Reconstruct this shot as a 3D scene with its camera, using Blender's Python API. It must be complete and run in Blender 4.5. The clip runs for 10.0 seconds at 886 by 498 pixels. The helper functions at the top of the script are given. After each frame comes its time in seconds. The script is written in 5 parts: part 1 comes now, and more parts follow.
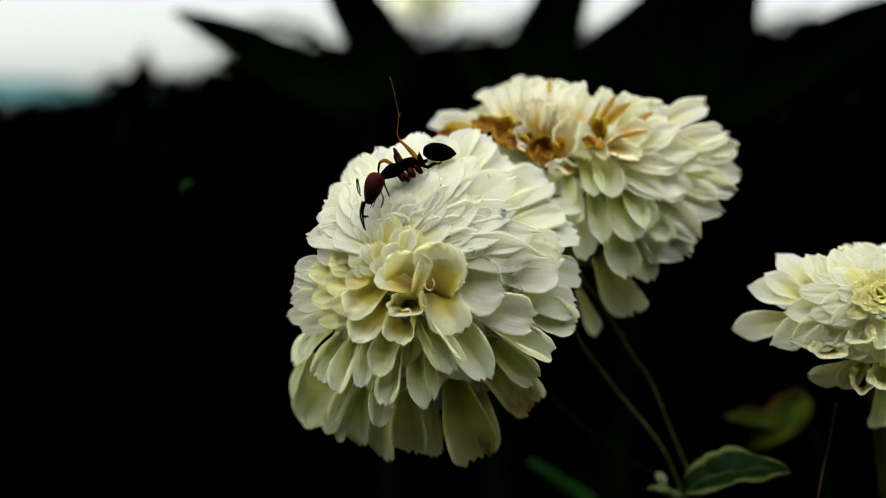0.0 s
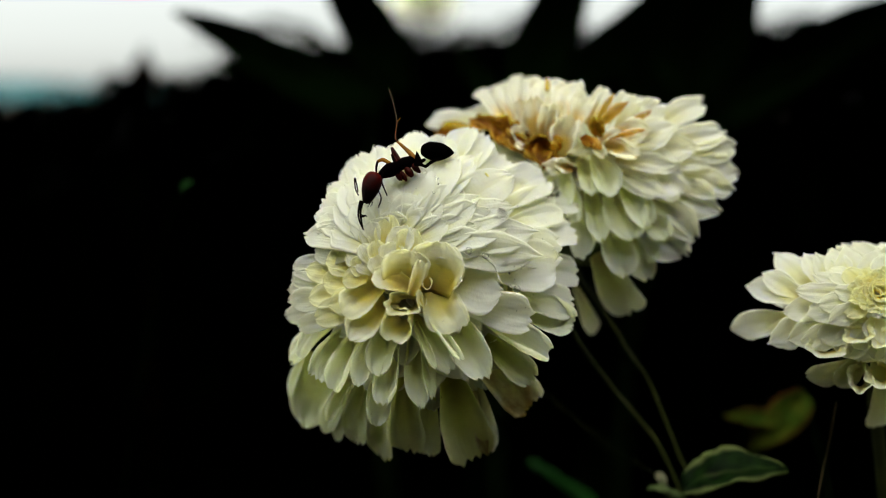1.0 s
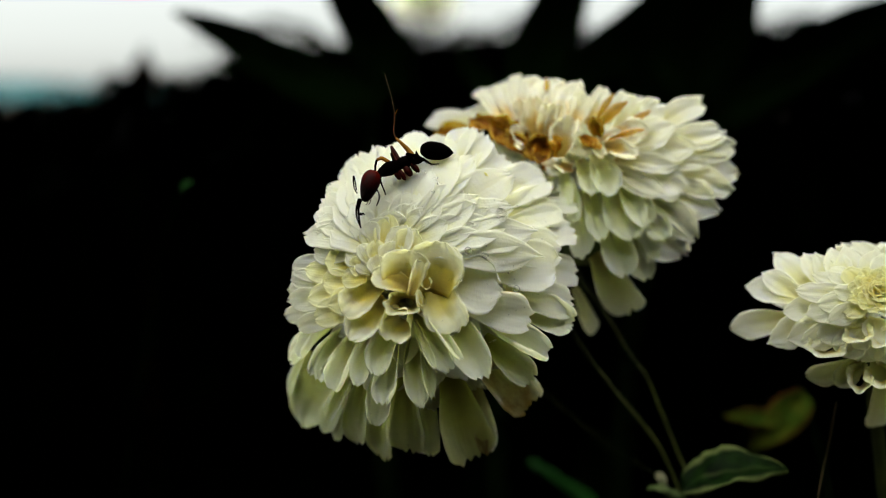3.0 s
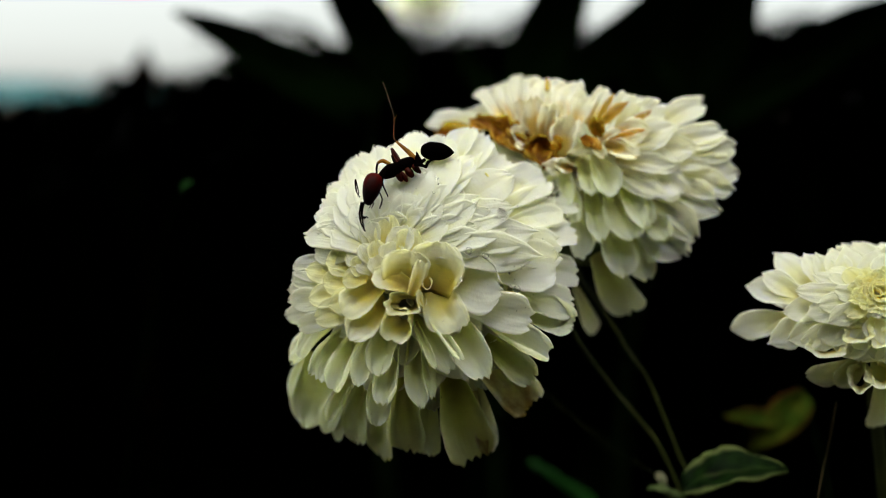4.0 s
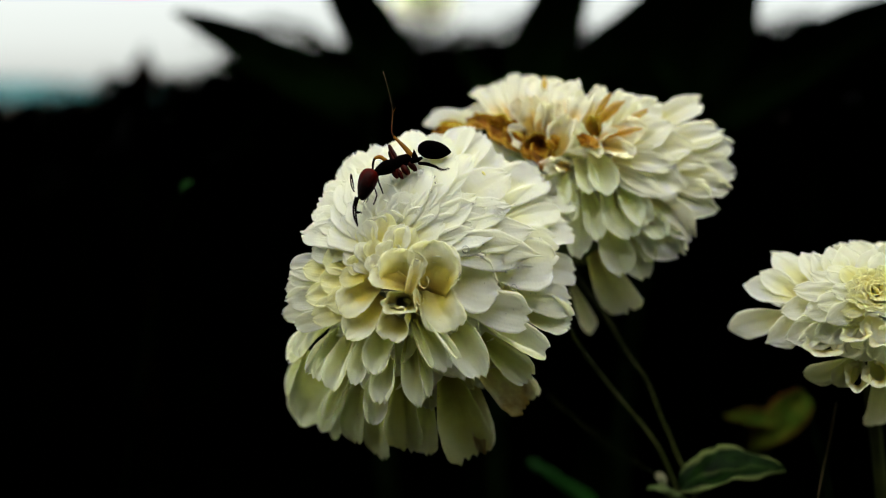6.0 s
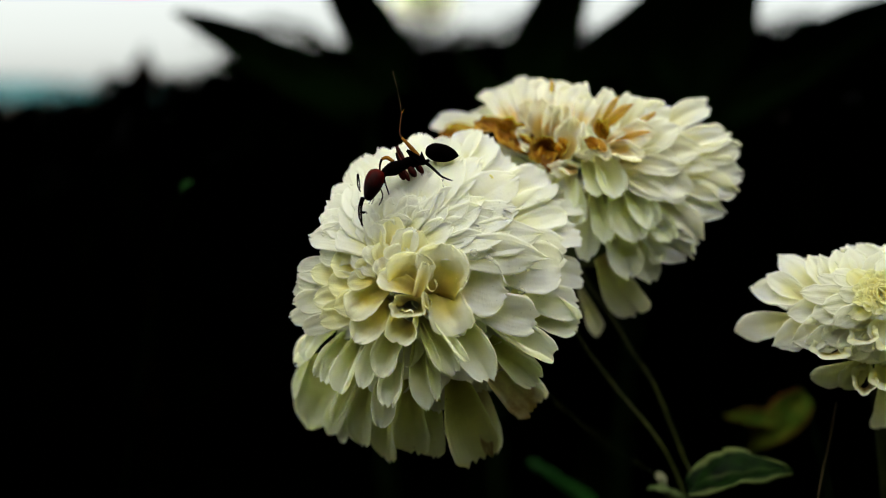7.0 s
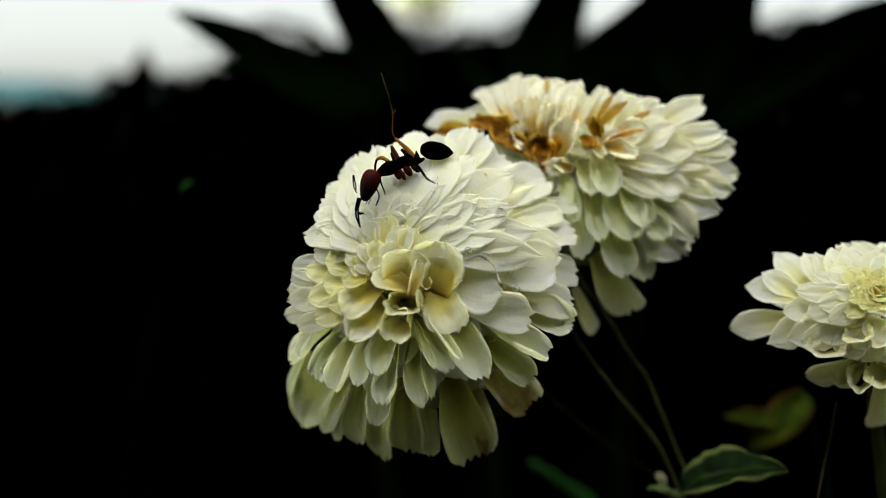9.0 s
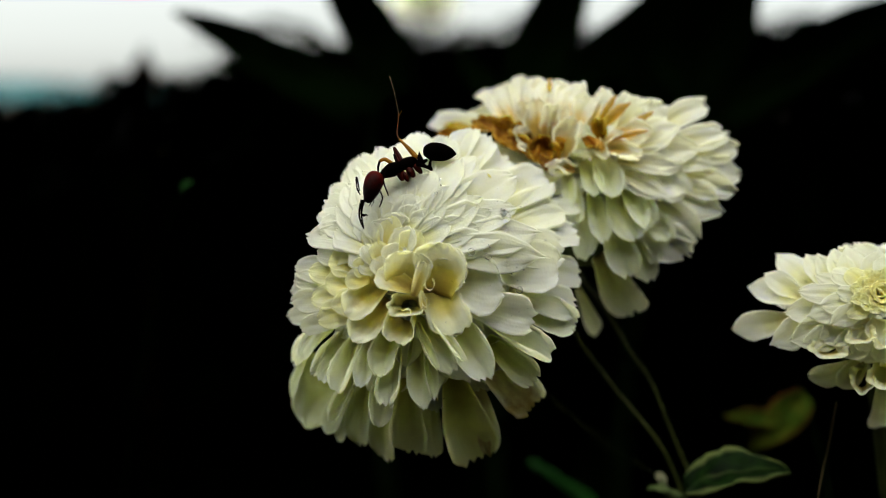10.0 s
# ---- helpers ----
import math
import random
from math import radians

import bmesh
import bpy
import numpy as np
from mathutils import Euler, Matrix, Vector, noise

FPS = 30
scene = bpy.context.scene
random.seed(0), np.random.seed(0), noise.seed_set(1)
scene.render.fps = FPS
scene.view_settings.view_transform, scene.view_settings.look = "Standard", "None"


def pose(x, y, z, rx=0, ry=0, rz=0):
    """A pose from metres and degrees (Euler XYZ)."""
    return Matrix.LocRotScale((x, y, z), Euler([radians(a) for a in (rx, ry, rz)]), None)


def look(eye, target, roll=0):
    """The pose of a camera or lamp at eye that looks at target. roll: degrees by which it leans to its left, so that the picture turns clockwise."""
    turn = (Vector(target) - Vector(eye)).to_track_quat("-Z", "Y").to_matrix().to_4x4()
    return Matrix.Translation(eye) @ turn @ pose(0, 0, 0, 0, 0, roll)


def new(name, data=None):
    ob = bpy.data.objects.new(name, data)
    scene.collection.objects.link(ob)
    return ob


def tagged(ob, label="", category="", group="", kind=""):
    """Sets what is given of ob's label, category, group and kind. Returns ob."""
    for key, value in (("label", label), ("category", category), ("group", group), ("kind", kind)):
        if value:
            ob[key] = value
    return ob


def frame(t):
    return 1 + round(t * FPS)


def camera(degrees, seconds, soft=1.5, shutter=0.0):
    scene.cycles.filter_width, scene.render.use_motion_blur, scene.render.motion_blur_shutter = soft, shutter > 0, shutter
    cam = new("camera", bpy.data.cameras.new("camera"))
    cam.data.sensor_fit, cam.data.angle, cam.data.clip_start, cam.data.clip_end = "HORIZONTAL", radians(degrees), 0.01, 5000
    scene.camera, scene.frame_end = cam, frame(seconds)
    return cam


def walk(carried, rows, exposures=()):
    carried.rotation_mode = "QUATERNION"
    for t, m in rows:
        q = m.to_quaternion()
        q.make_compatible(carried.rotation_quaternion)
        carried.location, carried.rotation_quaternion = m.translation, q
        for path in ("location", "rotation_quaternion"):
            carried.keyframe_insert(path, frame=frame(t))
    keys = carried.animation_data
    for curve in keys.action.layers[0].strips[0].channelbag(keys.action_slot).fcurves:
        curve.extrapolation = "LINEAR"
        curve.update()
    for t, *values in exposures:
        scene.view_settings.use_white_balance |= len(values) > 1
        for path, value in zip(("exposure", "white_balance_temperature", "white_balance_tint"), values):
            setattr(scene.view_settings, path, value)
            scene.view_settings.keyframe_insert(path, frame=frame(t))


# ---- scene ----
MM = 0.001
REACH = 0.1183            # from the lens to the plane of the plan
AIM = Vector((0.0, 0.0, 0.6))
TILT = radians(8.0)
# axes of the lens: x across, y up, z back towards the lens; millimetres from AIM are laid out along them
VIEW = Matrix.Translation(AIM) @ Matrix(((1, 0, 0, 0), (0, math.sin(TILT), -math.cos(TILT), 0),
                                         (0, math.cos(TILT), math.sin(TILT), 0), (0, 0, 0, 1)))

# ---- camera ----
cam = camera(45, 10.0, soft=1.1)
EYE = VIEW @ Vector((0, 0, REACH))
cam.data.dof.use_dof = True
cam.data.dof.focus_distance = REACH - 0.0035
cam.data.dof.aperture_fstop = 12.0
walk(cam, [(0, look(EYE, AIM)), (10, look(EYE, AIM))], [(0, 2.14), (10, 2.14)])

# ---- overcast daylight ----
SUN_UP, SUN_TURN = 67.0, 262.0
world = bpy.data.worlds.new("overcast_sky")
scene.world = world
world.use_nodes = True
wn, wl = world.node_tree.nodes, world.node_tree.links
sky = wn.new("ShaderNodeTexSky")
sky.sky_type, sky.sun_disc = "NISHITA", False
sky.sun_elevation, sky.sun_rotation = radians(SUN_UP), radians(SUN_TURN)
sky.air_density, sky.dust_density = 1.0, 1.5
pale = wn.new("ShaderNodeHueSaturation")
pale.inputs["Saturation"].default_value = 0.08
wl.new(sky.outputs[0], pale.inputs["Color"])
cloud = wn.new("ShaderNodeMix")
cloud.data_type, cloud.blend_type = "RGBA", "MULTIPLY"
cloud.inputs[0].default_value, cloud.inputs[7].default_value = 1.0, (0.955, 1.0, 0.955, 1)
wl.new(pale.outputs[0], cloud.inputs[6])
wl.new(cloud.outputs[2], wn["Background"].inputs[0])
wn["Background"].inputs[1].default_value = 0.046
sun = new("sun", bpy.data.lights.new("sun", "SUN"))
sun.data.energy, sun.data.angle, sun.data.color = 3.4, radians(145), (1.0, 0.965, 0.90)
a, e = radians(SUN_TURN), radians(SUN_UP)
sun.matrix_world = look(Vector((math.sin(a) * math.cos(e), math.cos(a) * math.cos(e), math.sin(e))) * 10, (0, 0, 0))


# ---- materials ----
def material(name):
    m = bpy.data.materials.new(name)
    m.use_nodes = True
    return m, m.node_tree.nodes, m.node_tree.links, m.node_tree.nodes["Principled BSDF"]


def node(nodes, kind, **values):
    n = nodes.new(kind)
    for key, value in values.items():
        n.inputs[key.replace("_", " ")].default_value = value
    return n


def ramp(nodes, *stops):
    r = nodes.new("ShaderNodeValToRGB")
    while len(r.color_ramp.elements) < len(stops):
        r.color_ramp.elements.new(0.5)
    for el, (at, colour) in zip(r.color_ramp.elements, stops):
        el.position, el.color = at, (*colour, 1)
    return r


def mix(nodes, links, fac, a, b, blend="MIX"):
    m = nodes.new("ShaderNodeMix")
    m.data_type, m.blend_type = "RGBA", blend
    for sock, value in ((m.inputs[0], fac), (m.inputs[6], a), (m.inputs[7], b)):
        if hasattr(value, "is_output"):
            links.new(value, sock)
        elif isinstance(value, tuple):
            sock.default_value = (*value, 1)
        else:
            sock.default_value = value
    return m.outputs[2]


def petal_material(name, base, middle, tip, tip_at=0.8, stain=None, stain_cover=0.5, through_light=0.60, specks=0.0, mid_at=0.66):
    """Petal skin: colour from base to tip, long fine veins, faint blotches, some light through it."""
    m, n, l, bsdf = material(name)
    uv = n.new("ShaderNodeTexCoord")
    split = n.new("ShaderNodeSeparateXYZ")
    l.new(uv.outputs["UV"], split.inputs[0])
    info = n.new("ShaderNodeObjectInfo")
    base_to_tip = ramp(n, (0.0, base), (mid_at, middle), (tip_at, tip), (1.0, tip))
    grain = n.new("ShaderNodeMapping")
    grain.inputs["Scale"].default_value = (1, 1, 2.8)
    l.new(uv.outputs["Object"], grain.inputs["Vector"])
    apart = n.new("ShaderNodeVectorMath"); apart.operation = "ADD"
    far_off = n.new("ShaderNodeMath"); far_off.operation = "MULTIPLY"; far_off.inputs[1].default_value = 60.0
    l.new(info.outputs["Random"], far_off.inputs[0])
    l.new(grain.outputs[0], apart.inputs[0]); l.new(far_off.outputs[0], apart.inputs[1])
    blot = node(n, "ShaderNodeTexNoise", Scale=3.5, Detail=5.0)
    l.new(apart.outputs[0], blot.inputs["Vector"])
    shift = n.new("ShaderNodeMath"); shift.operation = "MULTIPLY_ADD"
    shift.inputs[1].default_value, shift.inputs[2].default_value = 0.25, -0.1
    l.new(blot.outputs["Fac"], shift.inputs[0])
    add = n.new("ShaderNodeMath"); add.operation = "ADD"
    l.new(split.outputs["Y"], add.inputs[0]); l.new(shift.outputs[0], add.inputs[1])
    aside = n.new("ShaderNodeMath"); aside.operation = "SUBTRACT"; aside.inputs[1].default_value = 0.5
    l.new(split.outputs["X"], aside.inputs[0])
    square = n.new("ShaderNodeMath"); square.operation = "POWER"; square.inputs[1].default_value = 2.0
    l.new(aside.outputs[0], square.inputs[0])
    paler = n.new("ShaderNodeMath"); paler.operation = "MULTIPLY_ADD"; paler.inputs[1].default_value = 1.6
    l.new(square.outputs[0], paler.inputs[0]); l.new(add.outputs[0], paler.inputs[2])
    l.new(paler.outputs[0], base_to_tip.inputs[0])
    tone = ramp(n, (0.0, (0.90, 0.90, 0.87)), (1.0, (1.0, 1.0, 1.0)))
    l.new(info.outputs["Random"], tone.inputs[0])
    colour = mix(n, l, 1.0, base_to_tip.outputs[0], tone.outputs[0], "MULTIPLY")
    if stain:
        patch = node(n, "ShaderNodeTexNoise", Scale=1.6, Detail=5.0, Roughness=0.65)
        place = n.new("ShaderNodeVectorMath"); place.operation = "ADD"
        l.new(uv.outputs["UV"], place.inputs[0])
        l.new(info.outputs["Location"], place.inputs[1])
        l.new(place.outputs[0], patch.inputs["Vector"])
        edge = ramp(n, (stain_cover - 0.1, (0, 0, 0)), (stain_cover + 0.1, (1, 1, 1)))
        l.new(patch.outputs["Fac"], edge.inputs[0])
        colour = mix(n, l, edge.outputs[0], colour, stain)
    if specks:
        grit = node(n, "ShaderNodeTexVoronoi", Scale=8.0)
        l.new(apart.outputs[0], grit.inputs["Vector"])
        near = ramp(n, (0.0, (1, 1, 1)), (0.10, (1, 1, 1)), (0.13, (0, 0, 0)))
        l.new(grit.outputs["Distance"], near.inputs[0])
        some = ramp(n, (1.0 - specks, (0, 0, 0)), (1.0 - specks + 0.005, (1, 1, 1)))
        l.new(grit.outputs["Color"], some.inputs[0])
        both = mix(n, l, 1.0, near.outputs[0], some.outputs[0], "MULTIPLY")
        colour = mix(n, l, both, colour, (0.05, 0.04, 0.02))
    l.new(colour, bsdf.inputs["Base Color"])
    bsdf.inputs["Roughness"].default_value = 0.45
    bsdf.inputs["Specular IOR Level"].default_value = 0.22 if through_light > 0.5 else 0.08
    bsdf.inputs["Subsurface Weight"].default_value = 0.7
    bsdf.inputs["Subsurface Radius"].default_value = (1.0, 0.9, 0.5)
    bsdf.inputs["Subsurface Scale"].default_value = 0.0015
    wave = node(n, "ShaderNodeTexWave", Scale=3.2, Distortion=2.5, Detail=3.0)
    l.new(uv.outputs["UV"], wave.inputs["Vector"])
    bump = node(n, "ShaderNodeBump", Strength=0.07, Distance=0.0002)
    l.new(wave.outputs["Fac"], bump.inputs["Height"])
    fine = node(n, "ShaderNodeTexNoise", Scale=11.0, Detail=4.0)
    l.new(apart.outputs[0], fine.inputs["Vector"])
    bump2 = node(n, "ShaderNodeBump", Strength=0.22, Distance=0.0002)
    l.new(fine.outputs["Fac"], bump2.inputs["Height"]); l.new(bump.outputs[0], bump2.inputs["Normal"])
    l.new(bump2.outputs[0], bsdf.inputs["Normal"])
    thin = n.new("ShaderNodeBsdfTranslucent")
    l.new(mix(n, l, 0.5 if through_light > 0.5 else 0.0, colour, (0.90, 0.93, 0.70)), thin.inputs[0])
    both = n.new("ShaderNodeMixShader")
    both.inputs[0].default_value = through_light
    l.new(bsdf.outputs[0], both.inputs[1]); l.new(thin.outputs[0], both.inputs[2])
    l.new(both.outputs[0], n["Material Output"].inputs[0])
    return m


def skin(name, dark, light, scale=300.0, rough=0.5, spec=0.4, bump=0.2, through_light=0.0, depth=0.0002):
    """Mottled skin of a leaf, stem, soil or insect."""
    m, n, l, bsdf = material(name)
    co = n.new("ShaderNodeTexCoord")
    a = node(n, "ShaderNodeTexNoise", Scale=scale, Detail=5.0)
    b = node(n, "ShaderNodeTexNoise", Scale=scale * 7, Detail=3.0)
    l.new(co.outputs["Object"], a.inputs["Vector"]); l.new(co.outputs["Object"], b.inputs["Vector"])
    tone = ramp(n, (0.3, dark), (0.7, light))
    l.new(a.outputs["Fac"], tone.inputs[0])
    fine = ramp(n, (0.25, (0.8, 0.8, 0.8)), (0.75, (1, 1, 1)))
    l.new(b.outputs["Fac"], fine.inputs[0])
    colour = mix(n, l, 1.0, tone.outputs[0], fine.outputs[0], "MULTIPLY")
    l.new(colour, bsdf.inputs["Base Color"])
    bsdf.inputs["Roughness"].default_value = rough
    bsdf.inputs["Specular IOR Level"].default_value = spec
    bp = node(n, "ShaderNodeBump", Strength=bump, Distance=depth)
    l.new(b.outputs["Fac"], bp.inputs["Height"]); l.new(bp.outputs[0], bsdf.inputs["Normal"])
    if through_light:
        thin = n.new("ShaderNodeBsdfTranslucent")
        l.new(colour, thin.inputs[0])
        both = n.new("ShaderNodeMixShader"); both.inputs[0].default_value = through_light
        l.new(bsdf.outputs[0], both.inputs[1]); l.new(thin.outputs[0], both.inputs[2])
        l.new(both.outputs[0], n["Material Output"].inputs[0])
    return m


def leaf_material(name, dark, light, rim, rim_from=0.8, rough=0.5):
    """Leaf blade: mottled green, paler margin and ribs across its width."""
    m, n, l, bsdf = material(name)
    co = n.new("ShaderNodeTexCoord")
    split = n.new("ShaderNodeSeparateXYZ"); l.new(co.outputs["UV"], split.inputs[0])
    centre = n.new("ShaderNodeMath"); centre.operation = "SUBTRACT"; centre.inputs[1].default_value = 0.5
    l.new(split.outputs["X"], centre.inputs[0])
    side = n.new("ShaderNodeMath"); side.operation = "ABSOLUTE"; l.new(centre.outputs[0], side.inputs[0])
    twice = n.new("ShaderNodeMath"); twice.operation = "MULTIPLY"; twice.inputs[1].default_value = 2.0
    l.new(side.outputs[0], twice.inputs[0])
    spots = node(n, "ShaderNodeTexNoise", Scale=350.0, Detail=5.0); l.new(co.outputs["Object"], spots.inputs["Vector"])
    tone = ramp(n, (0.3, dark), (0.7, light)); l.new(spots.outputs["Fac"], tone.inputs[0])
    margin = ramp(n, (0.0, (0.2, 0.2, 0.2)), (0.08, (0, 0, 0)), (rim_from, (0, 0, 0)), (1.0, (1, 1, 1)))
    l.new(twice.outputs[0], margin.inputs[0])
    colour = mix(n, l, margin.outputs[0], tone.outputs[0], rim)
    l.new(colour, bsdf.inputs["Base Color"])
    bsdf.inputs["Roughness"].default_value = rough
    bsdf.inputs["Specular IOR Level"].default_value = 0.03
    veins = node(n, "ShaderNodeTexWave", Scale=3.0, Distortion=2.0)
    l.new(co.outputs["UV"], veins.inputs["Vector"])
    bp = node(n, "ShaderNodeBump", Strength=0.12, Distance=0.0002); l.new(veins.outputs["Fac"], bp.inputs["Height"])
    l.new(bp.outputs[0], bsdf.inputs["Normal"])
    thin = n.new("ShaderNodeBsdfTranslucent"); l.new(colour, thin.inputs[0])
    both = n.new("ShaderNodeMixShader"); both.inputs[0].default_value = 0.2
    l.new(bsdf.outputs[0], both.inputs[1]); l.new(thin.outputs[0], both.inputs[2])
    l.new(both.outputs[0], n["Material Output"].inputs[0])
    return m


WHITE = petal_material("white_petal", (0.64, 0.53, 0.06), (0.90, 0.89, 0.50), (0.94, 0.945, 0.865), 0.76, specks=0.17, mid_at=0.38)
# Hollow petals: dark amber at the base, pale towards the tip.
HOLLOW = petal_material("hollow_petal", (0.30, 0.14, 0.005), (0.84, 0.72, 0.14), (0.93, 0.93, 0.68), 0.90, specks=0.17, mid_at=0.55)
# Lower petals: creamier with age, shade between them put into the dark base.
OLDER_SHADED = petal_material("older_shaded_petal", (0.26, 0.20, 0.01), (0.75, 0.78, 0.28), (0.89, 0.925, 0.74), 0.97, specks=0.17, mid_at=0.5)
# Lowest petals: age and stains, with their shade put into a duller olive.
AGED_SHADED = petal_material("aged_shaded_petal", (0.30, 0.28, 0.02), (0.64, 0.70, 0.20), (0.78, 0.84, 0.46), 0.92, (0.48, 0.40, 0.12), 0.80, 0.45, specks=0.17, mid_at=0.5)
STAINED = petal_material("stained_petal", (0.40, 0.32, 0.02), (0.74, 0.74, 0.28), (0.86, 0.89, 0.62), 0.85, (0.30, 0.17, 0.015), 0.52, 0.52, specks=0.17)
CREAM = petal_material("cream_petal", (0.78, 0.62, 0.05), (0.92, 0.85, 0.26), (0.94, 0.935, 0.60), 0.90, mid_at=0.5)
YELLOW = petal_material("yellow_petal", (0.88, 0.68, 0.05), (0.92, 0.82, 0.20), (0.94, 0.90, 0.48), 0.9, mid_at=0.5)
IVORY = petal_material("ivory_petal", (0.56, 0.40, 0.06), (0.88, 0.84, 0.48), (0.93, 0.93, 0.83), 0.75, mid_at=0.35)
BROWNED = petal_material("browned_petal", (0.15, 0.04, 0.001), (0.40, 0.14, 0.004), (0.66, 0.34, 0.03), 1.0,
                         (0.20, 0.06, 0.001), 0.5, 0.45)
AMBER_PETAL = petal_material("amber_petal", (0.26, 0.08, 0.002), (0.60, 0.30, 0.012), (0.82, 0.56, 0.10), 0.95, (0.46, 0.19, 0.005), 0.55, 0.5, mid_at=0.5)
SCORCHED = petal_material("scorched_petal", (0.38, 0.15, 0.003), (0.82, 0.58, 0.14), (0.93, 0.92, 0.80), 0.62, mid_at=0.34)
TINGED = petal_material("tinged_petal", (0.36, 0.14, 0.003), (0.82, 0.56, 0.12), (0.93, 0.91, 0.74), 0.74, (0.62, 0.34, 0.05), 0.70, mid_at=0.5)
STEM = skin("green_stem", (0.018, 0.028, 0.003), (0.042, 0.053, 0.008), 250, 0.55, 0.3)
BRACT = skin("green_bract", (0.05, 0.09, 0.02), (0.12, 0.16, 0.05), 300, 0.6, 0.3)
LEAF = leaf_material("green_leaf", (0.0006, 0.003, 0.0006), (0.010, 0.028, 0.005), (0.15, 0.19, 0.065), 0.76, 0.5)
OLD_LEAF = leaf_material("yellowing_leaf", (0.003, 0.020, 0.001), (0.045, 0.050, 0.004), (0.05, 0.012, 0.004), 0.82, 0.85)
GRASS = skin("grass_green", (0.0015, 0.025, 0.001), (0.004, 0.038, 0.0015), 120, 0.6, 0.1, through_light=0.25)
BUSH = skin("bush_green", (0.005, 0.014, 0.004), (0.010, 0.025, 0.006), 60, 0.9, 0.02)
SOIL = skin("dark_soil", (0.018, 0.013, 0.008), (0.045, 0.035, 0.022), 4, 0.95, 0.1, 0.6, depth=0.01)
BLACK = skin("black_chitin", (0.0006, 0.0004, 0.0004), (0.0012, 0.0008, 0.0008), 900, 0.8, 0.0)
AMBER = skin("amber_chitin", (0.19, 0.075, 0.002), (0.33, 0.145, 0.005), 500, 0.45, 0.15, through_light=0.35)
COXA = skin("coxa_red", (0.012, 0.001, 0.0006), (0.05, 0.004, 0.0012), 500, 0.4, 0.06, through_light=0.2)
STRAW = skin("dry_straw", (0.05, 0.035, 0.016), (0.12, 0.09, 0.045), 300, 0.7, 0.2)
SEED = skin("dry_seed", (0.05, 0.02, 0.008), (0.12, 0.05, 0.02), 200, 0.9, 0.1)
PALE_BUD = skin("pale_bud", (0.12, 0.13, 0.06), (0.30, 0.31, 0.19), 600, 0.7, 0.2)
BLADE = skin("garden_leaf", (0.006, 0.022, 0.004), (0.012, 0.036, 0.006), 60, 0.9, 0.02, through_light=0.15)
# Distance haze is put into the hills' own blue-green colour.
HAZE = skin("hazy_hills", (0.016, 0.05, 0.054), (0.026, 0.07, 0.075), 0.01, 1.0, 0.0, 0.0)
HEAD = skin("red_head", (0.006, 0.0003, 0.0002), (0.06, 0.002, 0.0005), 400, 0.45, 0.04, through_light=0.15)
_n, _l = HEAD.node_tree.nodes, HEAD.node_tree.links
_c = _n.new("ShaderNodeTexCoord"); _s = _n.new("ShaderNodeSeparateXYZ"); _l.new(_c.outputs["Generated"], _s.inputs[0])
_r = ramp(_n, (0.25, (1, 1, 1)), (0.7, (0.05, 0.1, 0.1))); _l.new(_s.outputs["Z"], _r.inputs[0])
_b = _n["Principled BSDF"].inputs["Base Color"]
_l.new(mix(_n, _l, 1.0, _b.links[0].from_socket, _r.outputs[0], "MULTIPLY"), _b)
WATER, _n, _l, _b = material("water")
_b.inputs["Base Color"].default_value = (1, 1, 1, 1)
_b.inputs["Transmission Weight"].default_value, _b.inputs["Roughness"].default_value = 1.0, 0.02
_b.inputs["IOR"].default_value = 1.33


# ---- mesh helpers ----
def mesh_of(name, verts, faces, mat, uvs=None, smooth=True):
    me = bpy.data.meshes.new(name)
    me.from_pydata(verts, [], faces)
    if uvs:
        layer = me.uv_layers.new(name="UVMap")
        for loop in me.loops:
            layer.data[loop.index].uv = uvs[loop.vertex_index]
    me.materials.append(mat)
    me.polygons.foreach_set("use_smooth", [smooth] * len(me.polygons))
    me.update()
    return me


def attach(name, me, parent, m=None, label=""):
    ob = new(name, me)
    ob.parent = parent
    ob.matrix_basis = m if m is not None else Matrix()
    if label:
        tagged(ob, label)
    return ob


def spline(points, steps):
    """Smooth line through points."""
    p = [Vector(q) for q in points]
    gaps = [(b - a).length for a, b in zip(p, p[1:])]
    ways = []
    for i in range(len(p)):
        before, after = p[max(i - 1, 0)], p[min(i + 1, len(p) - 1)]
        step = min(gaps[max(i - 1, 0)], gaps[min(i, len(gaps) - 1)])
        ways.append((after - before).normalized() * step)
    out = []
    for i in range(len(p) - 1):
        for k in range(steps):
            t = k / steps
            out.append(p[i] * (2 * t ** 3 - 3 * t * t + 1) + ways[i] * (t ** 3 - 2 * t * t + t)
                       + p[i + 1] * (3 * t * t - 2 * t ** 3) + ways[i + 1] * (t ** 3 - t * t))
    return out + [p[-1]]


